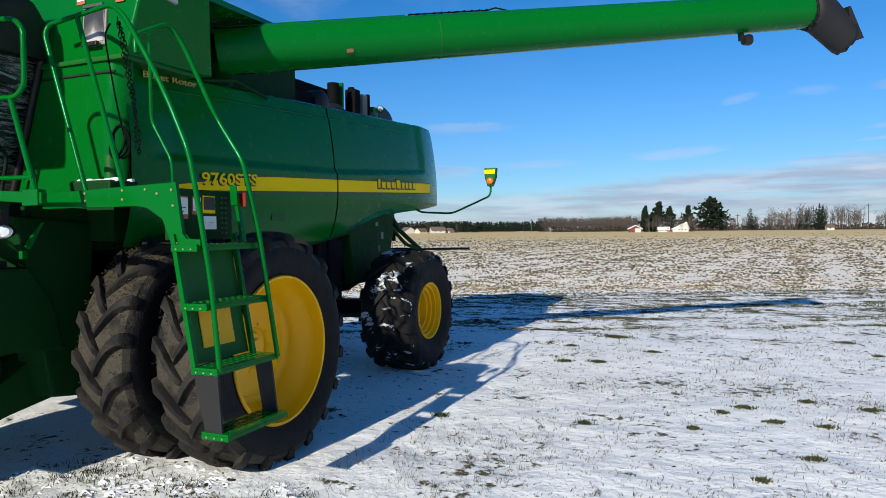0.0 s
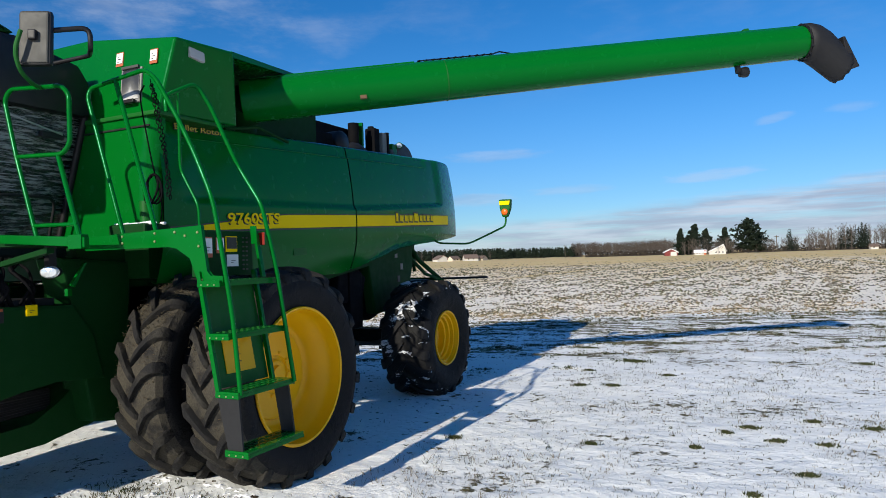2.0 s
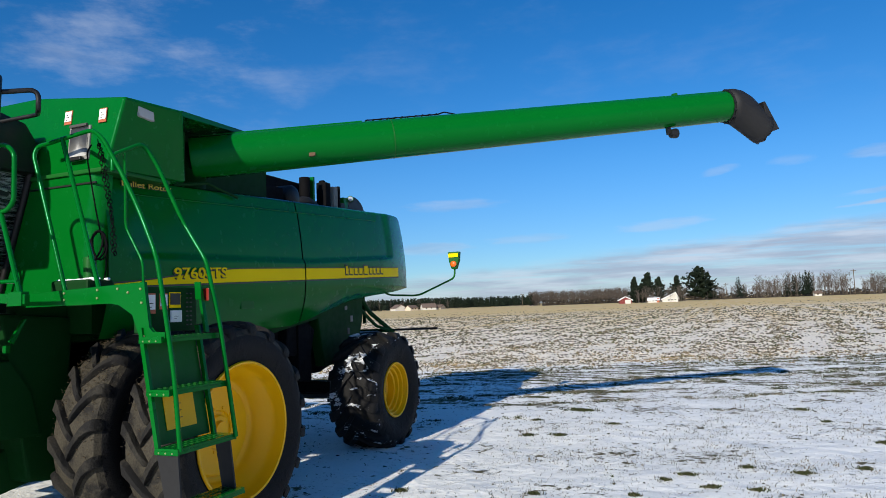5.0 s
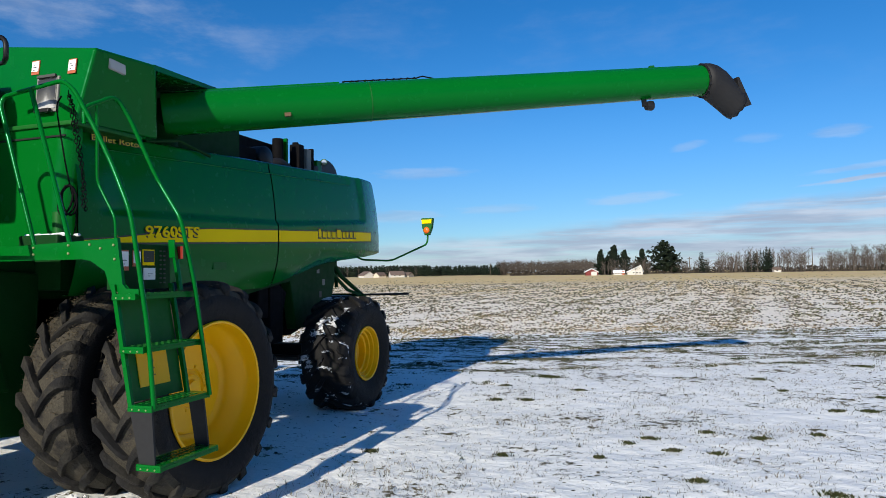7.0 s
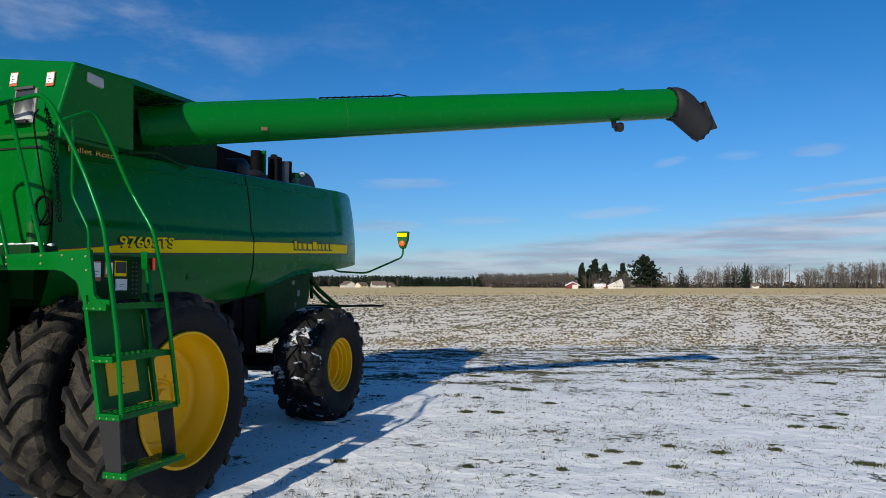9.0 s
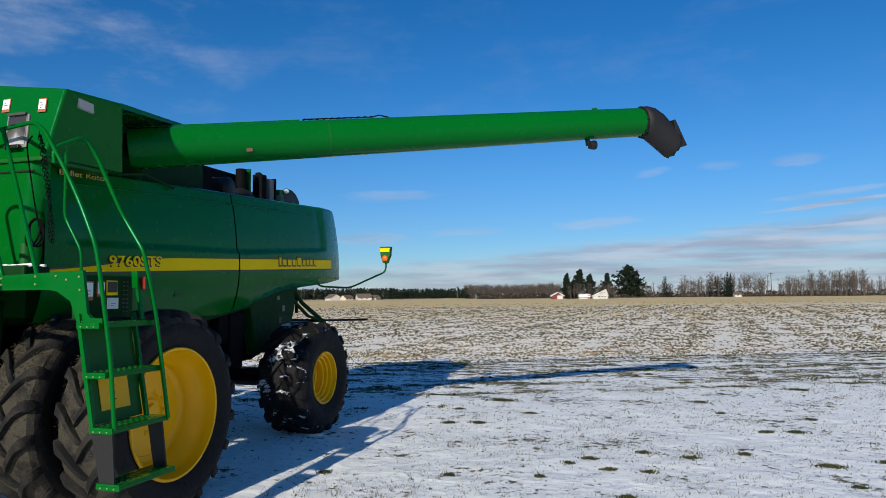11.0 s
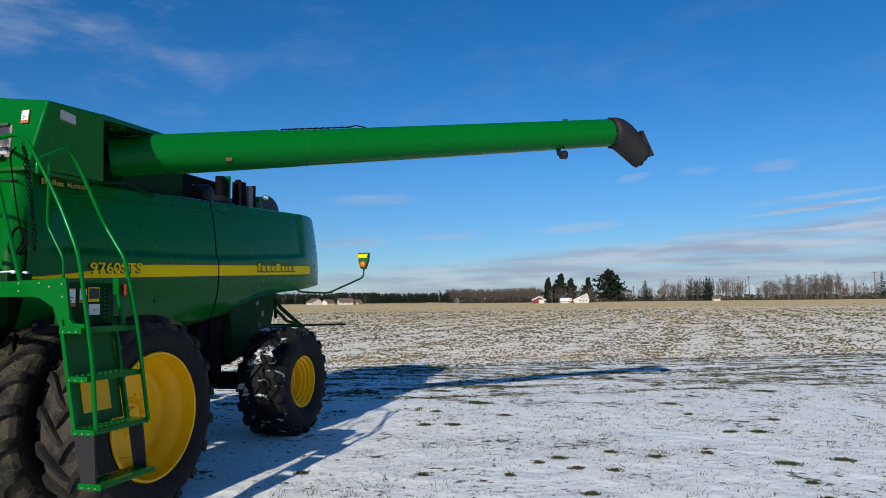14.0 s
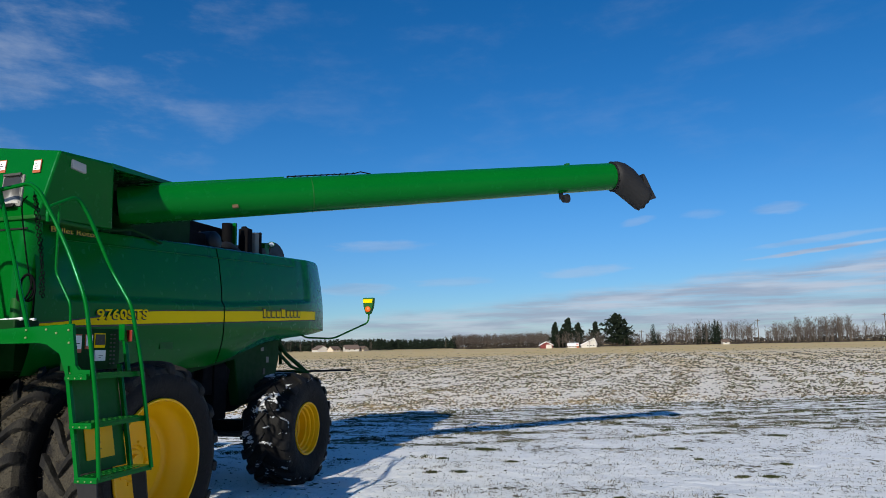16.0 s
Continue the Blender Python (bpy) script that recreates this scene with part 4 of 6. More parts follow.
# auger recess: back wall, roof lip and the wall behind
# the recess walls and ceiling carry their shade in the paint colour
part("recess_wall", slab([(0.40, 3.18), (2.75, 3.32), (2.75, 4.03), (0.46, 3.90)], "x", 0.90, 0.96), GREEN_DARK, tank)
lip = bmesh.new()
LIP = [((1.692, 0.42, 3.866), 0.055), ((1.60, 1.05, 3.912), 0.048), ((1.45, 2.03, 3.99), 0.038), ((1.30, 2.45, 4.02), 0.035)]
prev = None
for (x, y, z), tall in LIP:
    cur = [lip.verts.new((x - dx, y, z + dz)) for dx, dz in ((0, -tall), (0, 0), (0.03, 0.004), (x - 0.5 - 0.03, 0.02), (x - 0.5 - 0.03, -0.02), (0.03, -tall))]
    if prev:
        for k in range(6):
            lip.faces.new((prev[k], prev[(k + 1) % 6], cur[(k + 1) % 6], cur[k]))
    else:
        lip.faces.new(cur)
    prev = cur
lip.faces.new(prev)
bmesh.ops.recalc_face_normals(lip, faces=lip.faces)
part("recess_lip", lip, GREEN, tank)
ceil = bmesh.new()
prev = None
for (x, y, z), tall in LIP:
    cur = [ceil.verts.new((px, y + (0.03 if y < 0.5 else 0), z + dz)) for px, dz in ((x - 0.034, -0.034), (x - 0.034, -0.028), (0.98, -0.028), (0.98, -0.034))]
    if prev:
        for k in range(4):
            ceil.faces.new((prev[k], prev[(k + 1) % 4], cur[(k + 1) % 4], cur[k]))
    else:
        ceil.faces.new(cur)
    prev = cur
ceil.faces.new(prev)
bmesh.ops.recalc_face_normals(ceil, faces=ceil.faces)
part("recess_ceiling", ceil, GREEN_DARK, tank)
part("recess_floor", slab([(0.49, 3.14), (2.8, 3.26), (2.8, 3.30), (0.49, 3.18)], "x", 0.90, 1.30), SOOT_SHADE, tank)
part("tank_roof", slab([(0.44, 3.82), (2.72, 3.97), (2.78, 4.0), (0.44, 3.86)], "x", -1.60, 0.88, 0.012), GREEN, tank)
# added plate, out of sight, that keeps the sun off the auger elbow
part("recess_rib", slab([(0.95, 3.2), (1.30, 3.2), (1.32, 3.80), (0.95, 3.86)], "y", 0.84, 0.87), GREEN_DARK, tank)
part("tank_far_side", slab([(0.45, 3.17), (2.75, 3.30), (2.75, 3.97), (0.45, 3.84)], "x", -1.66, -1.60), GREEN, tank)
part("tank_rear_wall", slab([(-1.62, 3.25), (0.84, 3.25), (0.90, 4.0), (-1.60, 4.0)], "y", 2.76, 2.80), GREEN_DARK, tank)
# sight window in the front of the tank
win = part("sight_window", slab([(1.09, 3.285), (1.345, 3.285), (1.332, 3.605), (1.077, 3.605)], "y", -0.348, -0.25, 0.010), GREY, tank)
# dark at the top, paler downwards in a ragged peak about the middle
pane_mat = Nodes("peaked_sight_glass")
hz = pane_mat.n.new("ShaderNodeSeparateXYZ")
pane_mat.l.new(pane_mat.obj, hz.inputs[0])
level = pane_mat.math("ADD", hz.outputs[2], pane_mat.math("MULTIPLY", pane_mat.math("ABSOLUTE", pane_mat.math("SUBTRACT", hz.outputs[0], 1.215)), 0.75))
level = pane_mat.math("ADD", level, pane_mat.math("MULTIPLY", pane_mat.noise(14, 5), 0.10))
pane_mat.set(Base_Color=pane_mat.mix(pane_mat.ramp(level, 3.60, 3.42), (0.035, 0.036, 0.036), pane_mat.mix(pane_mat.ramp(level, 3.50, 3.43), (0.16, 0.16, 0.15), (0.46, 0.46, 0.44))), Roughness=0.35)
part("pane", slab([(1.11, 3.315), (1.325, 3.315), (1.314, 3.582), (1.099, 3.582)], "y", -0.354, -0.34, 0.004), pane_mat.mat, win, "dark pane with a pale peak rising from its bottom")
part("latch", boxes(((1.13, -0.39, 3.275), (1.30, -0.36, 3.31)), bevel=0.006), BLACK, win)
part("hinge", boxes(((1.10, -0.375, 3.592), (1.31, -0.35, 3.619)), bevel=0.006), GREY_DARK, win)


def sticker(parent, lo, hi, axis, at, border, fill, bars=3):
    """A warning sticker: coloured border, pale field and bars for unreadable print."""
    t = 0.004
    st = part("warning_sticker", slab([lo, (hi[0], lo[1]), hi, (lo[0], hi[1])], axis, at - t, at + t), border, parent)
    u, v = (hi[0] - lo[0]), (hi[1] - lo[1])
    part("field", slab([(lo[0] + u * 0.06, lo[1] + v * 0.20), (hi[0] - u * 0.06, lo[1] + v * 0.20), (hi[0] - u * 0.06, hi[1] - v * 0.07), (lo[0] + u * 0.06, hi[1] - v * 0.07)],
                       axis, at - t * 2, at + t * 2), fill, st)
    for k in range(bars):
        b = lo[1] + v * (0.30 + 0.18 * k)
        part("print_bar", slab([(lo[0] + u * 0.3, b), (lo[0] + u * (0.48 + 0.2 * (k % 2)), b), (lo[0] + u * (0.48 + 0.2 * (k % 2)), b + v * 0.035), (lo[0] + u * 0.3, b + v * 0.035)],
                               axis, at - t * 3, at + t * 3), INK, st)


sticker(tank, (0.99, 3.645), (1.08, 3.775), "y", -0.2935, RED, WHITE)
sticker(tank, (1.415, 3.61), (1.505, 3.74), "y", -0.2935, RED, WHITE)
# window and stickers lean back with the tank's front sheet
for ob in tank.children_recursive:
    base = ob.name.split(".")[0]
    foot = 3.645 if base in ("warning_sticker", "field", "print_bar") else 3.285 if base in ("sight_window", "pane", "latch", "hinge") else 0
    if foot:
        for v in ob.data.vertices:
            v.co.y += 0.123 * (v.co.z - foot)
part("marker_lamp", slab([(-0.10, 3.685), (0.08, 3.67), (0.07, 3.76), (-0.11, 3.775)], "x", 1.60, 1.69, 0.012), GREY_PALE, tank, "clear side marker lamp")

# ---- unloading auger ----
PIVOT = Vector((1.132, 1.10, 3.583))
AZ, EL, LONG = radians(34.0), radians(6.5), 6.77
aug_m = Matrix.Translation(PIVOT) @ Matrix.Rotation(AZ, 4, "Z") @ Matrix.Rotation(-EL, 4, "Y")
auger = new("unloading_auger")
auger.parent = combine
auger.matrix_basis = aug_m
tagged(auger, "long green unloading auger tube")
R0 = 0.232
R1 = 0.197
prof = [(0.06, R0 - 0.02), (0.06, R0 + 0.004), (0.10, R0 + 0.004), (0.11, R0), (0.6, R0), (2.0, R0 - 0.006), (4.0, R0 - 0.016), (LONG, R1), (LONG, R1 - 0.03)]
part("tube", lathe(prof, 56), GREEN, auger, smooth=30)
flap = slab([(LONG + 0.40, -0.02), (LONG + 0.43, -0.02), (LONG + 0.57, -0.40), (LONG + 0.42, -0.43)], "y", -0.17, 0.17, 0.006)
part("spout_flap", flap, BLACK_RUBBER, auger)
seam = bmesh.new()
tube([(0.2, -R0 * 0.35, R0 * 0.94), (LONG - 0.1, -R1 * 0.35, R1 * 0.94)], 0.006, bm=seam, sides=6)
part("weld_seam", seam, GREEN, auger)
ring = R0 - 0.006
part("weld_ring", lathe([(2.27, ring - 0.01), (2.272, ring + 0.002), (2.284, ring + 0.002), (2.286, ring - 0.01)], 48), GREEN_DIRTY, auger, smooth=30)
hyd = bmesh.new()
C0 = 2.0
tube([(C0, 0, R0 + 0.016), (C0 + 0.88, 0, R0 + 0.010)], 0.008, bm=hyd, sides=8)
for k in range(11):
    tube([(C0 + k * 0.083, -0.012, R0 + 0.004), (C0 + k * 0.083 + 0.03, 0.012, R0 + 0.022)], 0.010, bm=hyd, sides=6)
tube([(C0 + 0.88, 0, R0 + 0.015), (C0 + 0.95, 0.0, R0 + 0.03), (C0 + 1.08, 0.0, R0 - 0.005)], 0.008, bm=hyd, sides=6)
part("cable_carrier", hyd, SOOT_SHADE, auger)
part("top_bar", boxes(((0.34, -0.03, R0 - 0.01), (1.96, 0.03, R0 + 0.012)), bevel=0.006), GREEN, auger)
part("clamp", boxes(((LONG - 0.78, -0.03, R1 - 0.02), (LONG - 0.72, 0.03, R1 + 0.035)), bevel=0.006), GREEN_DIRTY, auger)
part("rest_pad", boxes(((1.30, -0.21, -0.15), (1.37, -0.16, -0.11)), bevel=0.006), RUST, auger)
lamp = part("auger_lamp", lathe([(-0.05, 0.02), (-0.04, 0.055), (0.03, 0.065), (0.05, 0.06), (0.055, 0.0)], 20, origin=(LONG - 0.87, -0.02, -R1 - 0.09)), BLACK, auger, "small black work lamp", smooth=40)
part("lamp_bracket", boxes(((LONG - 0.94, -0.03, -R1 - 0.09), (LONG - 0.90, 0.03, -R1 + 0.01))), BLACK, lamp)
# rubber spout: an elbow that bends down, open and ragged below
sp = bmesh.new()
rings = []
N = 28
TOP = ((-0.03, 0.222), (0.08, 0.222), (0.18, 0.195), (0.28, 0.125), (0.37, 0.01), (0.43, -0.12))
LOW = ((-0.03, -0.222), (0.04, -0.25), (0.12, -0.325), (0.21, -0.41), (0.29, -0.485), (0.33, -0.52))
for i, ((tx, tz), (bx, bz)) in enumerate(zip(TOP, LOW)):
    hw = 0.222 - 0.006 * i
    ring = []
    for k in range(N):
        b = 2 * math.pi * k / N
        f = 0.5 + 0.5 * math.cos(b)
        bow = 0.05 * math.sin(b) ** 2 * i / 5
        ring.append(sp.verts.new((LONG + bx + (tx - bx) * f + bow, hw * math.sin(b), bz + (tz - bz) * f)))
    rings.append(ring)
last = [sp.verts.new(v.co + Vector((0.05, 0, -0.012 + 0.014 * math.sin(k * 2.3)))) for k, v in enumerate(rings[-1])]
rings.append(last)
for a, b in zip(rings, rings[1:]):
    for k in range(N):
        sp.faces.new((a[k], a[(k + 1) % N], b[(k + 1) % N], b[k]))
spout = part("spout", sp, BLACK_RUBBER, auger, "black rubber discharge spout", smooth=60)
so = spout.modifiers.new("thick", "SOLIDIFY")
so.thickness = 0.012
clampring = lathe([(LONG - 0.05, R1 + 0.002), (LONG - 0.05, R1 + 0.014), (LONG - 0.02, R1 + 0.014), (LONG - 0.02, R1 + 0.002)], 40, closed=True)
part("band", clampring, BLACK, auger)
for k in range(14):
    b = 2 * math.pi * k / 14
    bolt = boxes(((LONG - 0.055, R1 * 1.07 * math.cos(b) - 0.012, R1 * 1.07 * math.sin(b) - 0.012), (LONG - 0.025, R1 * 1.07 * math.cos(b) + 0.012, R1 * 1.07 * math.sin(b) + 0.012)))
    part("band_bolt", bolt, BLACK, auger)
elbow = tube([(0.98, 1.22, 3.0), (1.0, 1.22, 3.45), PIVOT + Vector((0.10, 0.04, 0.01))], R0 - 0.014, bend=0.3, sides=32)
part("auger_elbow", elbow, GREEN_DARK, combine, smooth=60)
strut = tube([(1.30, 0.72, 3.22), (1.36, 1.15, 3.30), (1.40, 1.6, 3.20)], 0.018, sides=8)
part("auger_stay", strut, GREEN_DARK, combine)

# ---- wheels ----
def tyre_profile(w, R, rim_r, lug):
    b = R - lug
    half = w / 2
    return [(-half * 0.80, rim_r), (-half * 0.86, rim_r + 0.03), (-half * 1.0, rim_r + (b - rim_r) * 0.40), (-half * 1.03, rim_r + (b - rim_r) * 0.60),
            (-half * 0.97, b - 0.07), (-half * 0.86, b - 0.02), (-half * 0.5, b), (0, b + 0.006), (half * 0.5, b), (half * 0.86, b - 0.02),
            (half * 0.97, b - 0.07), (half * 1.03, rim_r + (b - rim_r) * 0.60), (half * 1.0, rim_r + (b - rim_r) * 0.40), (half * 0.86, rim_r + 0.03), (half * 0.80, rim_r)]


def lug_mesh(side, w, R, lug, bar, sweep, mat):
    """One bar of the tread, at the top of the wheel."""
    half, b = w / 2, R - lug
    bm = bmesh.new()
    rings = []
    path = [(-0.16, -0.16, b + 0.004, 0.6), (-0.04, 0.0, R - 0.012, 0.85), (0.12, 0.22, R - 0.002, 1.0), (0.32, 0.50, R, 1.08), (0.54, 0.76, R - 0.002, 1.2), (0.74, 0.92, R - 0.009, 1.35),
            (0.87, 0.98, R - 0.022, 1.42), (0.955, 1.0, R - 0.044, 1.40), (0.995, 1.0, b - 0.03, 1.25), (1.0, 1.0, b - 0.075, 1.1)]
    for u, v, rad, fat in path:
        x, th = side * half * u, sweep * v
        base = b - 0.015 if u < 0.9 else (b - 0.05 if u < 1.03 else b - 0.12)
        wdt = bar * fat / R / 2
        rings.append([bm.verts.new((x, rr * math.sin(th + d), rr * math.cos(th + d)))
                      for d, rr in ((-wdt * 1.12, base), (-wdt * 1.0, rad - 0.010), (-wdt * 0.86, rad), (wdt * 0.86, rad), (wdt * 1.0, rad - 0.010), (wdt * 1.12, base))])
    for a, c in zip(rings, rings[1:]):
        for k in range(5):
            bm.faces.new((a[k], a[k + 1], c[k + 1], c[k]))
    bm.faces.new(rings[0]), bm.faces.new(rings[-1])
    bmesh.ops.recalc_face_normals(bm, faces=bm.faces)
    me = bpy.data.meshes.new("tread_lug")
    bm.to_mesh(me)
    bm.free()
    me.materials.append(mat)
    me.set_sharp_from_angle(angle=radians(40))
    return me


def tyre(w, R, rim_r, lug, n, bar, sweep, tread, parent, seed):
    bm = bmesh.new()
    prof = tyre_profile(w, R, rim_r, lug)
    lathe(prof, 72, bm=bm, closed=True)
    for f in bm.faces:
        c = f.calc_center_median()
        if math.hypot(c.y, c.z) > R - lug - 0.06:
            f.material_index = 1
    part("tyre", bm, [TYRE_SIDE, tread], parent, smooth=35)
    r = random.Random(seed)
    for side in (-1, 1):
        me = lug_mesh(side, w, R, lug, bar, sweep, TYRE_LUG if tread is TYRE_MUD else tread)
        for i in range(n):
            ob = new("tread_lug", me)
            ob.parent = parent
            ob.matrix_basis = pose(0, 0, 0, 360 * (i + (0.5 if side > 0 else 0)) / n + r.uniform(-0.6, 0.6))


def wheel(name, w, R, rim_r, lug, n, bar, sweep, tread, dish, seed, label, stepped=False):
    """Lies at its own centre, its outer side towards +x."""
    hub = part(name, lathe([(dish - 0.14, 0.13), (dish - 0.015, 0.13), (dish, 0.115), (dish, 0.08), (dish + 0.03, 0.07), (dish + 0.03, 0.0)], 32), YELLOW, combine, label, smooth=40)
    tyre(w, R, rim_r, lug, n, bar, sweep, tread, hub, seed)
    h = w * 0.40
    o = rim_r
    lip = [(h + 0.02, o + 0.012), (h + 0.034, o + 0.004), (h + 0.03, o - 0.014), (h + 0.005, o - 0.020)]
    if stepped:         # a drop-centre rim with rings pressed into it
        barrel = [(h - 0.03, o - 0.028), (h - 0.035, o - 0.050), (h - 0.08, o - 0.056), (h - 0.088, o - 0.082), (h - 0.13, o - 0.088), (h - 0.14, o - 0.115), (dish + 0.02, o - 0.125), (dish, o - 0.15)]
    else:               # a wide bead seat, then a cone down to the wheel disc
        barrel = [(h - 0.05, o - 0.026), (h - 0.085, o - 0.036), (h - 0.115, o - 0.052), (h - 0.15, o - 0.078), (dish + 0.045, o - 0.112), (dish + 0.015, o - 0.126), (dish - 0.008, o - 0.134), (dish - 0.022, o - 0.150)]
    prof = lip + barrel + [(dish - 0.032, o * 0.68), (dish - 0.014, o * 0.655), (dish - 0.012, 0.17), (dish - 0.03, 0.16), (dish - 0.025, 0.15), (dish - 0.025, 0.0)]
    part("rim", lathe(prof, 96, caps=False), YELLOW, hub, "yellow steel rim", smooth=32)
    back = [(-h - 0.02, o + 0.012), (-h - 0.03, o - 0.015), (-h + 0.05, o - 0.05), (dish - 0.04, o - 0.10), (dish - 0.05, 0.1), (dish - 0.05, 0.0)]
    part("rim_back", lathe(back, 48, caps=False), YELLOW, hub, smooth=40)
    for k in range(10):
        a = 2 * math.pi * k / 10
        nut = [(dish - 0.05, 0.016), (dish - 0.005, 0.016), (dish, 0.010), (dish, 0.0)]
        part("wheel_nut", lathe(nut, 6, origin=(0, 0.19 * math.cos(a), 0.19 * math.sin(a))), YELLOW, hub)
    return hub


outer = wheel("front_wheel", 0.51, 0.942, 0.583, 0.056, 19, 0.070, 0.27, TYRE_MUD, -0.05, 1, "muddy ribbed tractor tyre on a yellow rim")
AXLE_Y, AXLE_Z, DUAL_OUT, DUAL_IN = 0.207, 0.873, 2.340, 1.570
outer.matrix_basis = pose(DUAL_OUT, AXLE_Y, AXLE_Z)
copy_thing(outer, pose(DUAL_IN, AXLE_Y, AXLE_Z, 9))
copy_thing(outer, pose(-DUAL_OUT, AXLE_Y, AXLE_Z, 0, 0, 180))
copy_thing(outer, pose(-DUAL_IN, AXLE_Y, AXLE_Z, 5, 0, 180))
rearw = wheel("rear_wheel", 0.72, 0.805, 0.368, 0.052, 17, 0.095, -0.42, TYRE_SNOW, 0.04, 2, "wide steering tyre flecked with snow on a yellow rim", stepped=True)
rearw.matrix_basis = pose(1.86, 4.0, 0.745, 4, 0, 0)
copy_thing(rearw, pose(-1.88, 4.0, 0.745, 0, 0, 180))
for side in (1, -1):
    part("dual_spacer", lathe([(side * 1.79, 0.0), (side * 1.79, 0.605), (side * 2.11, 0.605), (side * 2.11, 0.0)], 48, origin=(0, AXLE_Y, AXLE_Z)), SOOT_SHADE, combine, smooth=40)
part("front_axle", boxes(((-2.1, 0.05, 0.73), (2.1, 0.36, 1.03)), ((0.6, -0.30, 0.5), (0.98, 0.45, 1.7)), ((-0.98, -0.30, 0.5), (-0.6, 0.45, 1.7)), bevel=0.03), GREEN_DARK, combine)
# axle, rails and boxes below are blackened to hold the underbody's shade
part("rear_axle", boxes(((-1.5, 3.86, 0.62), (1.5, 4.14, 0.86)), ((1.25, 3.82, 0.5), (1.55, 4.18, 1.02)), ((-1.55, 3.82, 0.5), (-1.25, 4.18, 1.02)), ((-0.3, 3.7, 0.8), (0.3, 4.3, 1.7)), bevel=0.03), SOOT_SHADE, combine)
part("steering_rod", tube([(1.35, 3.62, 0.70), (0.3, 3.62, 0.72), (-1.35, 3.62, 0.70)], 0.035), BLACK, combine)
part("frame_rail", boxes(((0.75, 0.3, 1.25), (0.95, 4.4, 1.55)), ((-0.95, 0.3, 1.25), (-0.75, 4.4, 1.55)), ((0.95, 3.0, 0.95), (1.25, 3.3, 1.7)), bevel=0.015), SOOT_SHADE, combine)
part("rear_shield", slab([(3.62, 1.10), (4.30, 1.12), (4.62, 1.40), (4.76, 1.75), (4.76, 2.12), (3.75, 2.0), (3.45, 1.86)], "x", 1.10, 1.26, 0.02), GREEN_DARK, combine)
for z, y in ((1.88, 4.20), (1.70, 4.36), (1.52, 4.26)):
    part("small_sticker", slab([(y, z), (y + 0.07, z), (y + 0.07, z + 0.09), (y, z + 0.09)], "x", 1.25, 1.268), GREY if z > 1.6 else GREY_DARK, combine)
part("sieve_box", slab([(2.3, 1.2), (4.9, 1.5), (4.9, 2.1), (3.4, 1.82), (2.3, 1.66)], "x", -1.08, 1.08), SOOT_SHADE, combine)
part("gear_case", slab([(2.75, 1.30), (3.35, 1.30), (3.45, 1.62), (3.2, 1.78), (2.8, 1.72)], "x", 0.95, 1.22, 0.03), SOOT_SHADE, combine)
part("auger_trough", slab([(1.2, 1.05), (3.9, 0.99), (4.3, 1.10), (4.3, 1.70), (1.2, 1.70)], "x", -0.95, 1.02, 0.05), SOOT_SHADE, combine)
for k in range(4):
    part("drive_pulley", lathe([(0.0, 0.03), (0.0, 0.13 + 0.02 * k), (0.02, 0.12 + 0.02 * k), (0.04, 0.13 + 0.02 * k), (0.06, 0.10), (0.06, 0.0)], 24, origin=(1.03, 1.7 + 0.52 * k, 1.38 + 0.06 * (k % 2))), BLACK, combine, smooth=40)

# spreader frame at the rear
fr = bmesh.new()
tube([(1.05, 5.0, 2.12), (1.02, 5.45, 1.82), (1.15, 5.95, 1.50)], 0.035, bm=fr, sides=8)
tube([(0.95, 5.35, 2.15), (1.0, 5.3, 1.65)], 0.03, bm=fr, sides=8)
tube([(1.12, 4.8, 1.95), (1.10, 5.5, 1.60), (1.18, 6.0, 1.47)], 0.028, bm=fr, sides=8)
tube([(-1.1, 5.9, 1.5), (1.2, 5.9, 1.5)], 0.03, bm=fr, sides=8)
part("spreader_frame", fr, GREEN_DARK, combine)
part("spreader_bar", tube([(0.9, 6.0, 1.50), (2.0, 6.0, 1.515)], 0.018, sides=8), BLACK, combine)
part("spreader_deck", boxes(((-1.0, 4.9, 1.35), (1.0, 5.9, 1.5)), bevel=0.02), BLACK, combine)

# warning light on a bent arm
arm = part("warning_arm", tube([(1.34, 5.30, 2.17), (1.50, 5.22, 2.09), (2.05, 5.15, 2.06), (2.50, 5.60, 2.33), (2.50, 5.62, 2.49)], 0.015, bend=0.10), GREEN_DIRTY, combine)
head = part("warning_light", slab([(2.405, 2.75), (2.605, 2.75), (2.59, 2.60), (2.54, 2.47), (2.46, 2.47), (2.42, 2.60)], "y", 5.56, 5.66, 0.02), GREEN_DIRTY, combine, "green extremity light with amber lens")
part("lens", lathe([(0, 0.052), (0.02, 0.050), (0.035, 0.035), (0.04, 0)], 24), ORANGE, head).matrix_basis = Matrix.Translation((2.505, 5.565, 2.55)) @ pose(0, 0, 0, 0, 0, -90)
part("yellow_band", slab([(2.425, 2.66), (2.585, 2.66), (2.592, 2.722), (2.418, 2.722)], "y", 5.552, 5.558), STRIPE, head)

# ---- engine deck ----
part("deck_plate", boxes(((-1.25, 2.7, 3.28), (1.22, 5.6, 3.33))), SOOT_SHADE, combine)
part("air_cleaner", lathe([(-0.35, 0.0), (-0.35, 0.15), (-0.33, 0.17), (0.30, 0.17), (0.33, 0.15), (0.36, 0.08), (0.36, 0.0)], 28, origin=(0.55, 3.5, 3.52)), BLACK, combine, smooth=40)
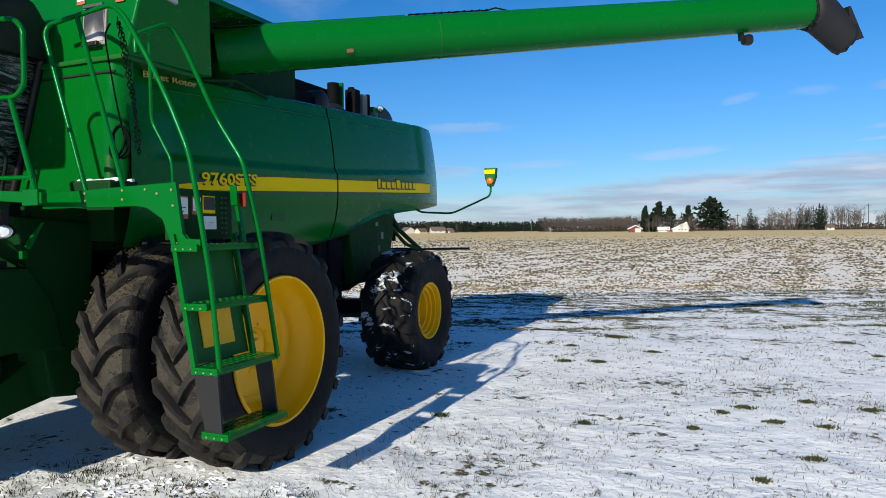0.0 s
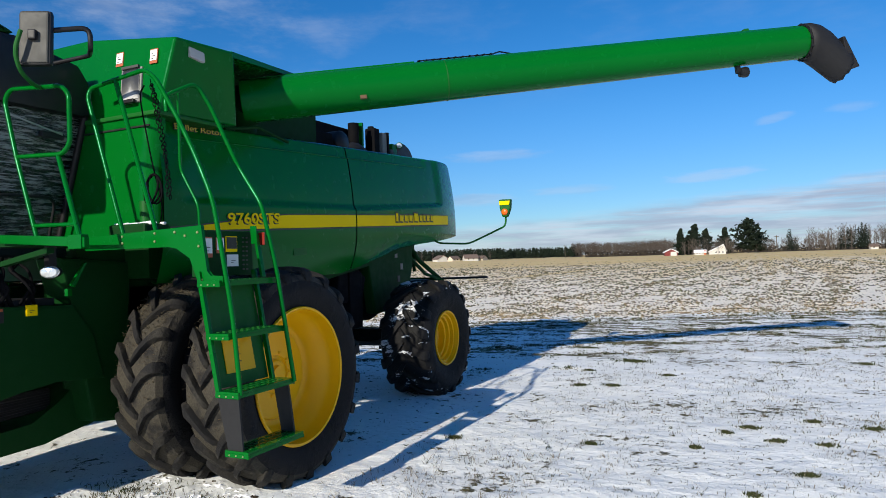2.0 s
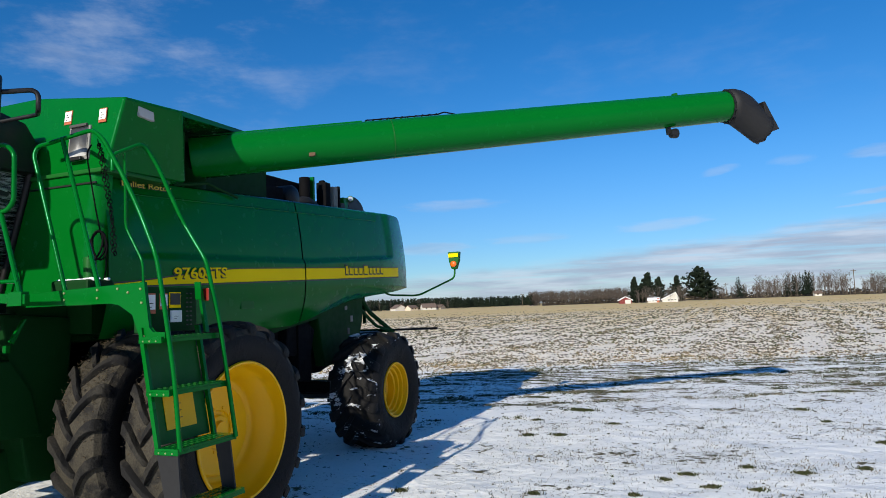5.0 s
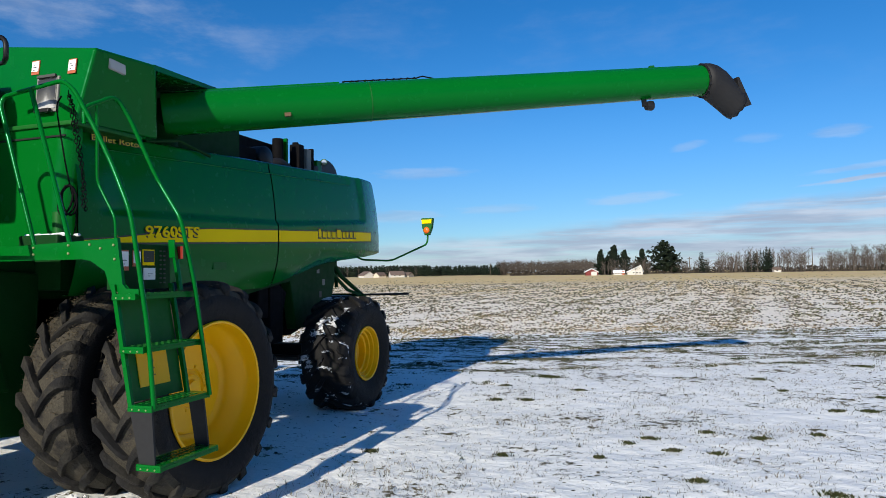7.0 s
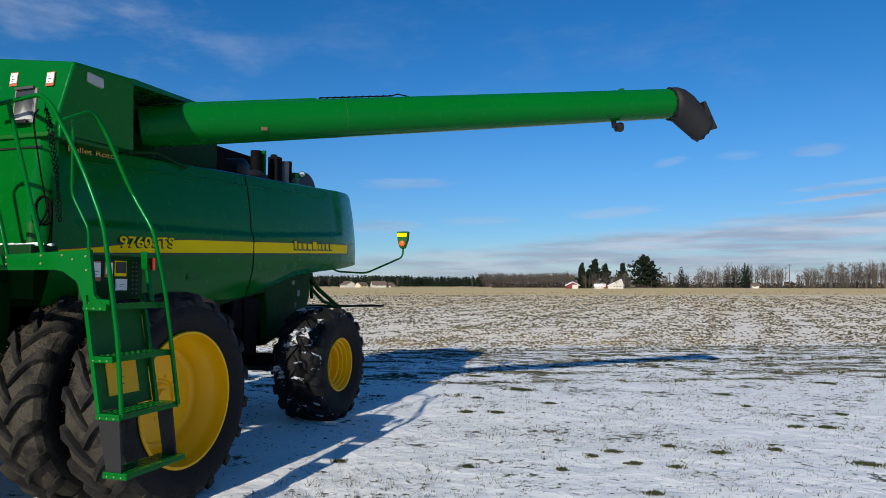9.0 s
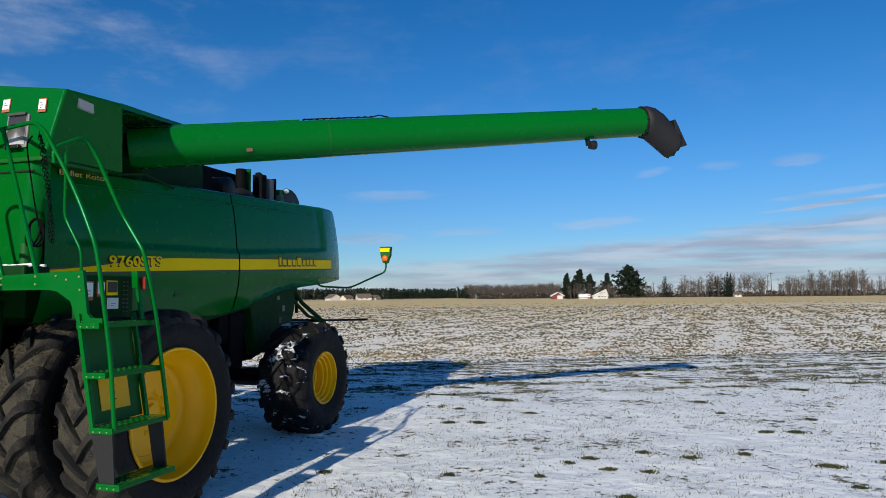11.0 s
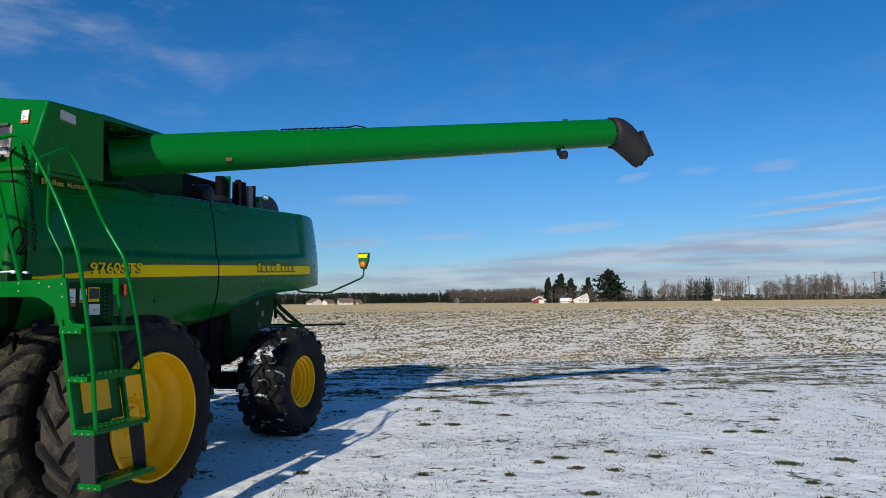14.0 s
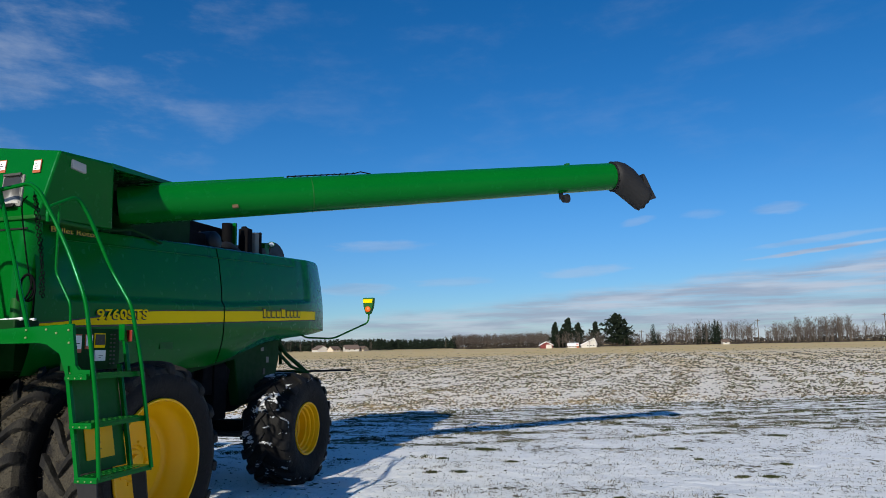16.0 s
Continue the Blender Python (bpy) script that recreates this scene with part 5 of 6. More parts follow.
part("engine_block", boxes(((-0.9, 2.85, 3.3), (0.42, 4.52, 3.90)), ((0.3, 2.85, 3.3), (0.85, 3.3, 3.62)), bevel=0.03), SOOT_SHADE, combine)
part("exhaust_stack", tube([(0.52, 4.34, 3.3), (0.52, 4.34, 3.97)], 0.085, sides=20), SOOT_SHADE, combine, smooth=40)
part("exhaust_guard", boxes(((0.53, 4.46, 3.35), (0.60, 4.51, 4.0)), bevel=0.01), GREEN, combine)
for k in range(5):
    part("engine_pipe", tube([(0.50 + 0.05 * (k % 2), 3.40 + 0.17 * k, 3.33), (0.52 + 0.06 * (k % 3), 3.42 + 0.17 * k, 3.55 + 0.05 * (k % 3)), (0.44, 3.55 + 0.17 * k, 3.72)], 0.022 + 0.008 * (k % 2), bend=0.1, sides=8), GREY_DARK if k % 2 else SOOT_SHADE, combine, smooth=50)
part("intake_hose", tube([(0.55, 3.85, 3.46), (0.72, 4.05, 3.56), (0.70, 4.42, 3.44)], 0.08, bend=0.15, sides=16), BLACK_RUBBER, combine, smooth=50)
part("filter_box", boxes(((0.50, 4.70, 3.35), (0.68, 4.86, 3.95)), ((0.53, 4.73, 3.94), (0.62, 4.80, 3.99)), bevel=0.02), SOOT_SHADE, combine)
part("tank_strap", boxes(((0.50, 5.075, 3.38), (0.70, 5.13, 3.93)), bevel=0.01), SOOT_SHADE, combine)
part("tank_foot", tube([(0.62, 4.86, 3.34), (0.66, 4.98, 3.44), (0.62, 5.08, 3.40)], 0.02, bend=0.05), SOOT_SHADE, combine)
part("fluid_tank", boxes(((0.50, 4.93, 3.46), (0.69, 5.07, 3.91)), bevel=0.02), GREY, combine)
part("pipe_joint", lathe([(-0.1, 0.07), (0.1, 0.07)], 16, origin=(0.6, 5.2, 3.6)), BLACK, combine)
part("rotary_screen", lathe([(-0.5, 0.34), (0.42, 0.34), (0.46, 0.30), (0.47, 0.0)], 40, origin=(0.12, 5.88, 3.53)), BLACK, combine, smooth=40)
wl_ = part("rear_work_lamp", lathe([(-0.06, 0.03), (-0.05, 0.06), (0.02, 0.075), (0.03, 0.07), (0.032, 0.0)], 24), GREEN_DIRTY, combine, smooth=40)
wl_.matrix_basis = Matrix.Translation((0.68, 5.50, 3.77)) @ pose(0, 0, 0, 0, 0, -60) @ Matrix.Scale(0.75, 4)
part("lens", lathe([(0.03, 0.062), (0.045, 0.05), (0.05, 0.0)], 20), LENS, wl_, smooth=40)
part("screen_bracket", boxes(((0.5, 5.30, 3.35), (0.66, 5.46, 3.78)), bevel=0.015), GREEN, combine)
part("beacon_stem", tube([(1.25, 2.35, 4.02), (1.25, 2.35, 4.10)], 0.015), STEEL, combine)

# ---- platform, ladder and rails ----
part("platform_deck", boxes(((0.70, -1.33, 2.03), (1.295, -0.37, 2.06)), ((1.3, -0.88, 2.064), (2.56, -0.36, 2.09))), GREEN_DARK, combine, "green steel walkway")
part("deck_beam", slab([(1.01, 2.055), (1.95, 1.995), (1.95, 2.065), (1.01, 2.12)], "y", -1.37, -1.33, 0.004), GREEN, combine)
part("beam_end", boxes(((1.79, -1.38, 1.985), (1.93, -1.32, 2.085)), bevel=0.004), GREEN, combine)
bm = slab([(1.37, 1.985), (2.26, 1.985), (2.34, 1.975), (2.47, 1.90), (2.54, 1.72), (2.77, 1.72), (2.77, 1.765), (2.66, 1.765), (2.625, 1.80), (2.58, 2.13), (1.37, 2.09)], "y", -0.925, -0.895, 0.004)
part("ladder_bracket", bm, GREEN, combine, "bright green folded bracket plate")
for x, z in ((1.79, 2.03), (1.79, 2.08), (2.13, 2.03), (2.13, 2.09), (2.33, 2.09), (2.43, 2.06), (2.58, 1.74), (2.55, 2.08), (2.56, 1.98)):
    part("bolt", lathe([(0, 0.010), (0.007, 0.010), (0.010, 0.006), (0.010, 0)], 6), BOLT, combine).matrix_basis = Matrix.Translation((x, -0.925, z)) @ pose(0, 0, 0, 0, 0, -90)


def ladder_in(z):
    return 2.56 + 0.185 * (1.72 - z)


def ladder_out(z):
    return ladder_in(z) + 0.205


LF, LR = -0.93, -0.36
ladder = new("boarding_ladder")
ladder.parent = combine
tagged(ladder, "green boarding ladder with four treads")
for y, nm in ((LF, "front"), (LR, "rear")):
    bm = slab([(ladder_in(1.80) - 0.005, 1.80), (ladder_in(1.80) + 0.03, 1.80), (ladder_in(0.94) + 0.03, 0.94), (ladder_in(0.94) - 0.005, 0.94)], "y", y - 0.015, y + 0.015, 0.003)
    part("stringer", bm, GREEN, ladder)
    strap = slab([(ladder_in(0.94) + 0.0, 0.94), (ladder_in(0.94) + 0.19, 0.94), (ladder_in(0.56) + 0.15, 0.55), (ladder_in(0.56) + 0.02, 0.55)], "y", y - 0.008, y + 0.008) if y == LF else \
        slab([(ladder_in(0.94) + 0.02, 0.94), (ladder_in(0.94) + 0.16, 0.94), (ladder_in(0.56) + 0.14, 0.55), (ladder_in(0.56) + 0.02, 0.55)], "y", y - 0.008, y + 0.008)
    part("rubber_strap", strap, BLACK_RUBBER, ladder, "black rubber strap")
for z in (1.73, 1.36, 0.96, 0.56):
    xi, xo = ladder_in(z), ladder_out(z)
    tread = part("tread", boxes(((xi, LF - 0.02, z - 0.012), (xo, LR + 0.02, z + 0.004)), ((xo - 0.012, LF - 0.009, z - 0.036), (xo + 0.003, LR + 0.009, z - 0.0125)),
                                ((xi, LF - 0.022, z - 0.040), (xo + 0.003, LF - 0.010, z - 0.0125)), ((xi, LR + 0.010, z - 0.040), (xo + 0.003, LR + 0.022, z - 0.0125))), GREEN, ladder)
    grip = boxes(*[((xi + 0.03 + k * 0.055, LF + 0.05 + i * 0.06, z + 0.003), (xi + 0.055 + k * 0.055, LF + 0.085 + i * 0.06, z + 0.0065)) for i in range(8) for k in range(3)])
    tagged(part("grip_studs", grip, GREEN_DIRTY, tread), kind="stuff")
    for k in range(3):
        part("rivet", lathe([(0, 0.007), (0.004, 0.006), (0.004, 0)], 8), BOLT, tread).matrix_basis = Matrix.Translation((xi + 0.04 + k * 0.06, LF - 0.022, z - 0.026)) @ pose(0, 0, 0, 0, 0, -90)
back = slab([(LF + 0.02, 0.97), (LR - 0.02, 0.97), (LR - 0.02, 1.72), (LF + 0.02, 1.72)], "x", 0.0, 0.012)
bk = part("back_plate", back, GREEN_DIRTY, ladder)
for v in bk.data.vertices:
    v.co.x += ladder_in(v.co.z) - 0.02
decal = part("yellow_decal", slab([(LF + 0.12, 1.06), (LR - 0.15, 1.06), (LR - 0.15, 1.30), (LF + 0.12, 1.30)], "x", 0.0, 0.006), YELLOW, bk, "worn yellow caution decal")
for v in decal.data.vertices:
    v.co.x += ladder_in(v.co.z) - 0.004
for z in (1.13, 1.18, 1.23):
    b = part("print_bar", slab([(-0.68, z), (-0.65, z), (-0.65, z + 0.006), (-0.68, z + 0.006)], "x", ladder_in(z) + 0.001, ladder_in(z) + 0.004), INK, decal)
# dark recess panel with stickers above the ladder
pn = part("panel_box", slab([(LF + 0.03, 1.76), (-0.30, 1.76), (-0.30, 2.10), (LF + 0.03, 2.10)], "x", 2.46, 2.50, 0.006), GREEN_DARK, ladder)
for y0, z0, w, h, bd, fl in ((-0.83, 1.90, 0.09, 0.15, RED, WHITE), (-0.70, 1.93, 0.08, 0.12, RED, WHITE), (-0.60, 1.94, 0.12, 0.12, STRIPE, INK), (-0.59, 1.83, 0.12, 0.09, WHITE, WHITE)):
    sticker(pn, (y0, z0), (y0 + w, z0 + h), "x", 2.502, bd, fl, 2)
tagged(part("perforated_plate", boxes(*[((2.5, -0.42 + 0.04 * i, 1.80 + 0.035 * k), (2.506, -0.40 + 0.04 * i, 1.812 + 0.035 * k)) for i in range(2) for k in range(8)]), GREY_DARK, pn), kind="stuff")
part("corner_post", slab([(2.555, 2.10), (2.58, 2.10), (2.645, 1.74), (2.62, 1.74)], "y", -0.36, -0.32, 0.004), GREEN, ladder)
part("post_tab", slab([(2.54, 2.14), (2.60, 2.14), (2.605, 2.0), (2.55, 2.0)], "y", -0.37, -0.362, 0.002), GREEN, ladder)
part("reflector", boxes(((2.54, -0.31, 1.99), (2.63, -0.30, 2.09)), bevel=0.004), DULL_RED, ladder, "dull red reflector")

T = 0.017
RY = -0.90
part("handrail", tube([(1.78, RY, 2.06), (1.405, RY, 3.20), (1.42, RY + 0.02, 3.27), (2.04, RY, 3.325), (2.15, RY, 3.24), (2.367, RY, 2.91), (2.506, RY, 2.665), (2.675, RY, 2.31), (2.75, RY, 1.92), (2.83, RY, 1.47), (2.90, RY - 0.02, 0.94)], T, bend=0.11), GREEN, combine, "bent green tube handrail", smooth=60)
part("handrail", tube([(1.72, RY, 3.295), (2.13, RY, 2.06)], T), GREEN, combine)
part("handrail", tube([(2.25, RY, 2.98), (2.24, RY, 3.10), (2.26, -0.62, 3.25), (2.30, -0.52, 3.10), (2.46, -0.40, 2.62), (2.68, -0.39, 2.30), (2.79, -0.37, 1.80), (2.915, -0.35, 0.94)], T, bend=0.07), GREEN, combine, smooth=60)
part("handrail", tube([(2.20, -0.74, 3.17), (2.06, -0.60, 2.60), (2.24, -0.60, 2.31), (2.25, -0.60, 2.06)], 0.012, bend=0.06), GREEN, combine, smooth=60)
AY = -1.35
part("platform_rail", tube([(1.43, AY, 2.05), (1.205, AY, 2.69), (1.08, AY, 3.13), (1.15, AY, 3.20), (1.72, AY, 3.15), (1.80, AY, 3.08), (1.80, AY, 2.73), (1.72, AY, 2.665), (1.20, AY, 2.69)], T, bend=0.09), GREEN, combine, "green tube guard rail", smooth=60)
part("platform_rail", tube([(1.67, AY, 2.66), (1.89, AY, 2.03)], T), GREEN, combine)
part("platform_rail", tube([(1.40, AY, 2.17), (1.86, AY, 2.16)], T * 0.9), GREEN, combine)
# chain between the rails
ch = bmesh.new()
pts = rounded([(2.04, -0.84, 3.22), (1.93, -0.70, 3.17), (1.86, -0.55, 2.75), (1.80, -0.5, 2.45), (1.86, -0.52, 2.38), (1.90, -0.56, 2.55), (1.97, -0.74, 3.0), (2.05, -0.86, 3.24)], 0.2, 8)
dist, last = 0.0, pts[0]
k = 0
for p in pts[1:]:
    seg = (p - last).length
    while dist < seg:
        c = last.lerp(p, dist / seg)
        d = (p - last).normalized()
        e = d.orthogonal().normalized()
        if k % 2:
            e = d.cross(e)
        ring = [c + d * (0.024 * math.cos(a)) + e * (0.011 * math.sin(a)) for a in [i * math.pi / 4 for i in range(8)]]
        tube(ring, 0.0035, bm=ch, sides=5, closed=True)
        dist += 0.034
        k += 1
    dist -= seg
    last = p
part("safety_chain", ch, SOOT_SHADE, combine, "black safety chain")
part("rope", tube([(1.98, -0.86, 3.22), (1.80, -0.75, 3.20), (1.68, -0.60, 3.0), (1.64, -0.5, 2.7), (1.70, -0.45, 2.35), (1.6, -0.42, 2.12)], 0.006, bend=0.2), SOOT_SHADE, combine)
bundle = bmesh.new()
for k in range(3):
    c = Vector((1.68 + 0.02 * k, -0.55, 2.48))
    tube([c + Vector((0.07 * math.cos(a) * (1 - 0.15 * k), 0.03 * math.sin(a + k), 0.12 * math.sin(a))) for a in [i * math.pi / 8 for i in range(16)]], 0.009, bm=bundle, sides=6, closed=True)
part("cable_coil", bundle, SOOT_SHADE, combine)
part("step_box", boxes(((1.30, -0.66, 2.07), (1.72, -0.40, 2.20)), bevel=0.02), GREEN_DARK, combine)
snowcap = bmesh.new()
cr = random.Random(11)
for k in range(46):
    x, y, r = cr.uniform(1.30, 1.72), cr.gauss(-0.55, 0.04), cr.uniform(0.010, 0.034)
    lathe([(-r * 1.5, 0.0), (-r * 0.9, r * 0.42), (r * 0.8, r * 0.5), (r * 1.5, 0.0)], 6, bm=snowcap, origin=(x, y, 2.203))
tagged(part("deck_snow", snowcap, ROOF_SNOW, combine, "thin crust of snow"), "thin crust of snow", kind="stuff")
part("post_cover", tube([(1.50, -0.45, 2.07), (1.50, -0.45, 2.40)], 0.05, sides=16), GREEN_DIRTY, combine, smooth=40)

# the ladder and its rails stand clear of the outer tyre
OUT = Matrix.Translation((6.4, -4.8, 1.86)) @ Matrix.Scale(0.98, 4) @ Matrix.Translation((-6.4, 4.8, -1.86))
for ob in combine.children_recursive:
    root = ob
    while root.parent is not combine:
        root = root.parent
    base = root.name.split(".")[0]
    if base in ("boarding_ladder", "handrail", "ladder_bracket", "bolt") and ob.type == "MESH":
        w = ob.matrix_basis.copy()
        ob.data = ob.data.copy()
        ob.data.transform(w.inverted() @ OUT @ w)

# ---- cab ----
cab = part("cab_shell", boxes(((-0.72, -2.25, 1.95), (0.70, -0.60, 2.10)), ((-0.50, -0.68, 2.1), (0.40, -0.60, 3.2)), bevel=0.03), BLACK, combine, "black cab with dark tinted glass")
part("seat", boxes(((-0.3, -1.4, 2.1), (0.3, -0.9, 2.55)), ((-0.3, -0.95, 2.5), (0.3, -0.75, 3.2)), bevel=0.06), BLACK, cab)
gp = bmesh.new()


def cab_x(z):
    return 0.60 + 0.345 * (z - 2.27)


cols = []
for i in range(15):
    y = -0.57 - 1.9 * i / 14
    bulge = 0.03 * math.sin(math.pi * i / 14) - 0.20 * max(0, (i - 10) / 4) ** 2
    cols.append([gp.verts.new((cab_x(z) + bulge, y, z)) for z in (1.98, 2.2, 2.45, 2.7, 2.95, 3.20)])
for a, b in zip(cols, cols[1:]):
    for k in range(5):
        gp.faces.new((a[k], b[k], b[k + 1], a[k + 1]))
gl = part("side_glass", gp, GLASS, cab, "dark tinted door glass", smooth=True)
gl.visible_shadow = False
sg = gl.modifiers.new("thick", "SOLIDIFY")
sg.thickness = 0.008
part("door_frame", tube([(cab_x(2.05) + 0.01, -0.57, 2.05), (cab_x(3.2) + 0.01, -0.57, 3.2)], 0.03, sides=10), BLACK, cab, smooth=40)
part("door_frame", tube([(cab_x(2.05) + 0.035, -1.42, 2.05), (cab_x(3.2) + 0.035, -1.30, 3.2)], 0.018, sides=10), BLACK, cab, smooth=40)
part("lower_window_seal", tube([(0.62, -0.72, 2.07), (0.76, -0.74, 2.46), (0.76, -1.25, 2.46), (0.63, -1.30, 2.07)], 0.014, bend=0.1), BLACK, cab)
part("door_handle", tube([(0.72, -1.30, 2.42), (0.80, -1.32, 2.42), (0.80, -1.50, 2.40)], 0.016, bend=0.03), BLACK, cab)
part("wiper", tube([(0.95, -0.80, 2.97), (0.97, -1.45, 3.10)], 0.008), STEEL, cab)
part("wiper_pivot", boxes(((0.90, -0.98, 2.93), (0.95, -0.78, 2.98)), bevel=0.01), BLACK, cab)
part("roof_fascia", slab([(-2.4, 3.14), (-0.56, 3.14), (-0.55, 3.42), (-0.66, 3.58), (-1.2, 3.69), (-2.5, 3.68)], "x", -1.0, 1.0, 0.06), BLACK, cab, smooth=40)
# roof in the darker green: its shade is painted in
part("cab_roof", slab([(-2.5, 3.68), (-1.3, 3.68), (-1.2, 3.70), (-1.5, 3.80), (-1.9, 3.85), (-2.5, 3.82)], "x", -1.0, 1.0, 0.03), GREEN_DARK, cab, "green cab roof, darkened as in shade", smooth=40)
part("cab_mirror_brace", tube([(1.78, -1.46, 3.50), (1.93, -1.27, 3.55), (1.925, -1.265, 3.40), (1.28, -0.78, 3.58), (0.95, -0.85, 3.55)], 0.018, bend=0.08), BLACK, cab, smooth=40)
mir = part("mirror", boxes(((-0.125, -0.035, -0.225), (0.125, 0.035, 0.225)), bevel=0.03), BLACK, combine, "grey-backed wing mirror on a bent arm", smooth=40)
mir.matrix_basis = Matrix.Translation((1.73, -1.53, 3.43)) @ pose(0, 0, 0, -4, 0, 30) @ Matrix.Scale(0.86, 4)
part("mirror_back", boxes(((-0.108, -0.045, -0.208), (0.108, -0.02, 0.208)), bevel=0.012), GREY_DARK, mir)
part("mirror_clamp", boxes(((-0.03, -0.085, -0.03), (0.03, -0.03, 0.05)), bevel=0.01), BLACK, mir)
part("mirror_arm", tube([(1.73, -1.64, 3.46), (1.705, -1.67, 3.32), (1.68, -1.62, 3.20), (1.60, -1.48, 3.15), (1.50, -1.35, 3.165)], 0.015, bend=0.07), GREEN_DIRTY, combine)

# the cab stands back from the walkway
BACK = Matrix.Translation((6.4, -4.8, 1.86)) @ Matrix.Scale(1.045, 4) @ Matrix.Translation((-6.4, 4.8, -1.86))
for ob in [cab] + list(cab.children):
    if not ob.name.startswith("cab_mirror_brace"):
        ob.data.transform(BACK)

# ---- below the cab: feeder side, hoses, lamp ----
# feeder side and shields take the green that has shade mixed in
part("feeder_house", slab([(-2.8, 0.95), (-2.8, 1.62), (-0.78, 1.56), (-0.60, 1.30), (-0.50, 0.9), (-0.95, 0.98), (-1.5, 0.86)], "x", -0.72, 1.04, 0.03), GREEN_DARK, combine, "green feeder house side, darkened as in shade")
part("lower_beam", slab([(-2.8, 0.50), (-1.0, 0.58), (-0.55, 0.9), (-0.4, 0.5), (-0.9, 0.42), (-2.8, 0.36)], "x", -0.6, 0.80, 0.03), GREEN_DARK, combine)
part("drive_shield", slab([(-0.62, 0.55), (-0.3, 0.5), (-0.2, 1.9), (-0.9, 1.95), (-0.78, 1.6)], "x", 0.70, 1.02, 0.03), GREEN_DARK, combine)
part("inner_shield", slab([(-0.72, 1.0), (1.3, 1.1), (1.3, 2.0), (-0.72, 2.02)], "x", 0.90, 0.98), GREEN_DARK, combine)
part("support_strut", slab([(-0.90, 1.72), (-0.78, 1.90), (-0.75, 1.90), (-0.865, 1.70)], "x", 1.13, 1.16, 0.006), GREEN, combine)
part("support_bracket", boxes(((1.06, -0.89, 1.63), (1.10, -0.85, 1.69)), bevel=0.004), GREEN, combine)
part("cross_brace", slab([(0.90, 1.88), (1.45, 1.97), (1.45, 2.01), (0.90, 1.92)], "y", -1.30, -1.24), GREEN_DARK, combine)
hl = part("head_lamp", lathe([(-0.06, 0.05), (-0.03, 0.085), (0.02, 0.095), (0.03, 0.09)], 28), BLACK, combine, "oval field lamp", smooth=40)
hl.matrix_basis = Matrix.Translation((1.21, -1.10, 1.83)) @ pose(0, 0, 0, 0, 0, -62) @ Matrix.Diagonal((0.84, 0.84, 0.54, 1))
part("lens", lathe([(0.03, 0.088), (0.05, 0.07), (0.06, 0.0)], 28), LENS, hl, smooth=40)
part("lamp_hanger", boxes(((1.17, -1.13, 1.87), (1.23, -1.07, 2.05))), BLACK, combine)
hr = random.Random(5)
for k in range(9):
    y = -1.55 + 0.06 * k
    part("hydraulic_hose", tube([(0.95, y, 1.58), (1.0 + hr.uniform(-0.03, 0.05), y + hr.uniform(-0.1, 0.1), 1.72), (0.9, y + hr.uniform(-0.15, 0.2), 1.85), (0.6, y + 0.15, 1.95)], 0.012 + 0.006 * (k % 2), bend=0.08, sides=7), SOOT_SHADE, combine)
part("hose_tray", boxes(((0.3, -2.4, 1.55), (0.95, -0.9, 1.62))), BLACK, combine)
part("green_pipe", tube([(0.9, -2.4, 1.68), (0.98, -1.5, 1.66)], 0.03), GREEN_DARK, combine)
sticker(combine, (-1.20, 1.495), (-1.11, 1.58), "x", 1.045, STRIPE, STRIPE, 2)
sticker(combine, (-1.52, 1.46), (-1.37, 1.57), "x", 1.045, INK, INK, 0)
part("red_sticker_band", slab([(-1.51, 1.545), (-1.38, 1.545), (-1.38, 1.565), (-1.51, 1.565)], "x", 1.045, 1.055), RED, combine)
for k in range(8):
    part("drive_rod", tube([(0.7, -2.6, 0.66 + 0.03 * k), (0.75, -1.6 + hr.uniform(-0.2, 0.2), 0.68 + 0.025 * k), (0.7, -0.8, 0.70 + 0.02 * k)], 0.02, sides=6, bend=0.1), BLACK, combine)


# ---- loose bits ----
def lumps(name, spots, mat, label, category, parent=None):
    """Small irregular lumps; each spot: centre, size."""
    verts, faces = [], []
    for c, r in spots:
        i = len(verts)
        for k in range(6):
            d = Vector(((1, 0, 0), (-1, 0, 0), (0, 1, 0), (0, -1, 0), (0, 0, 1), (0, 0, -1))[k])
            e = d * r * rng.uniform(0.5, 1.3) + Vector((rng.gauss(0, 0.25), rng.gauss(0, 0.25), rng.gauss(0, 0.2))) * r
            verts.append(Vector(c) + Vector((e.x * 1.5, e.y * 1.2, e.z * 0.45)))
        faces += [(i + a, i + b, i + c2) for a, b, c2 in ((0, 2, 4), (2, 1, 4), (1, 3, 4), (3, 0, 4), (2, 0, 5), (1, 2, 5), (3, 1, 5), (0, 3, 5))]
    ob = raw(name, verts, faces, mat, parent)
    return tagged(ob, label, category if parent is None else "", kind="stuff")


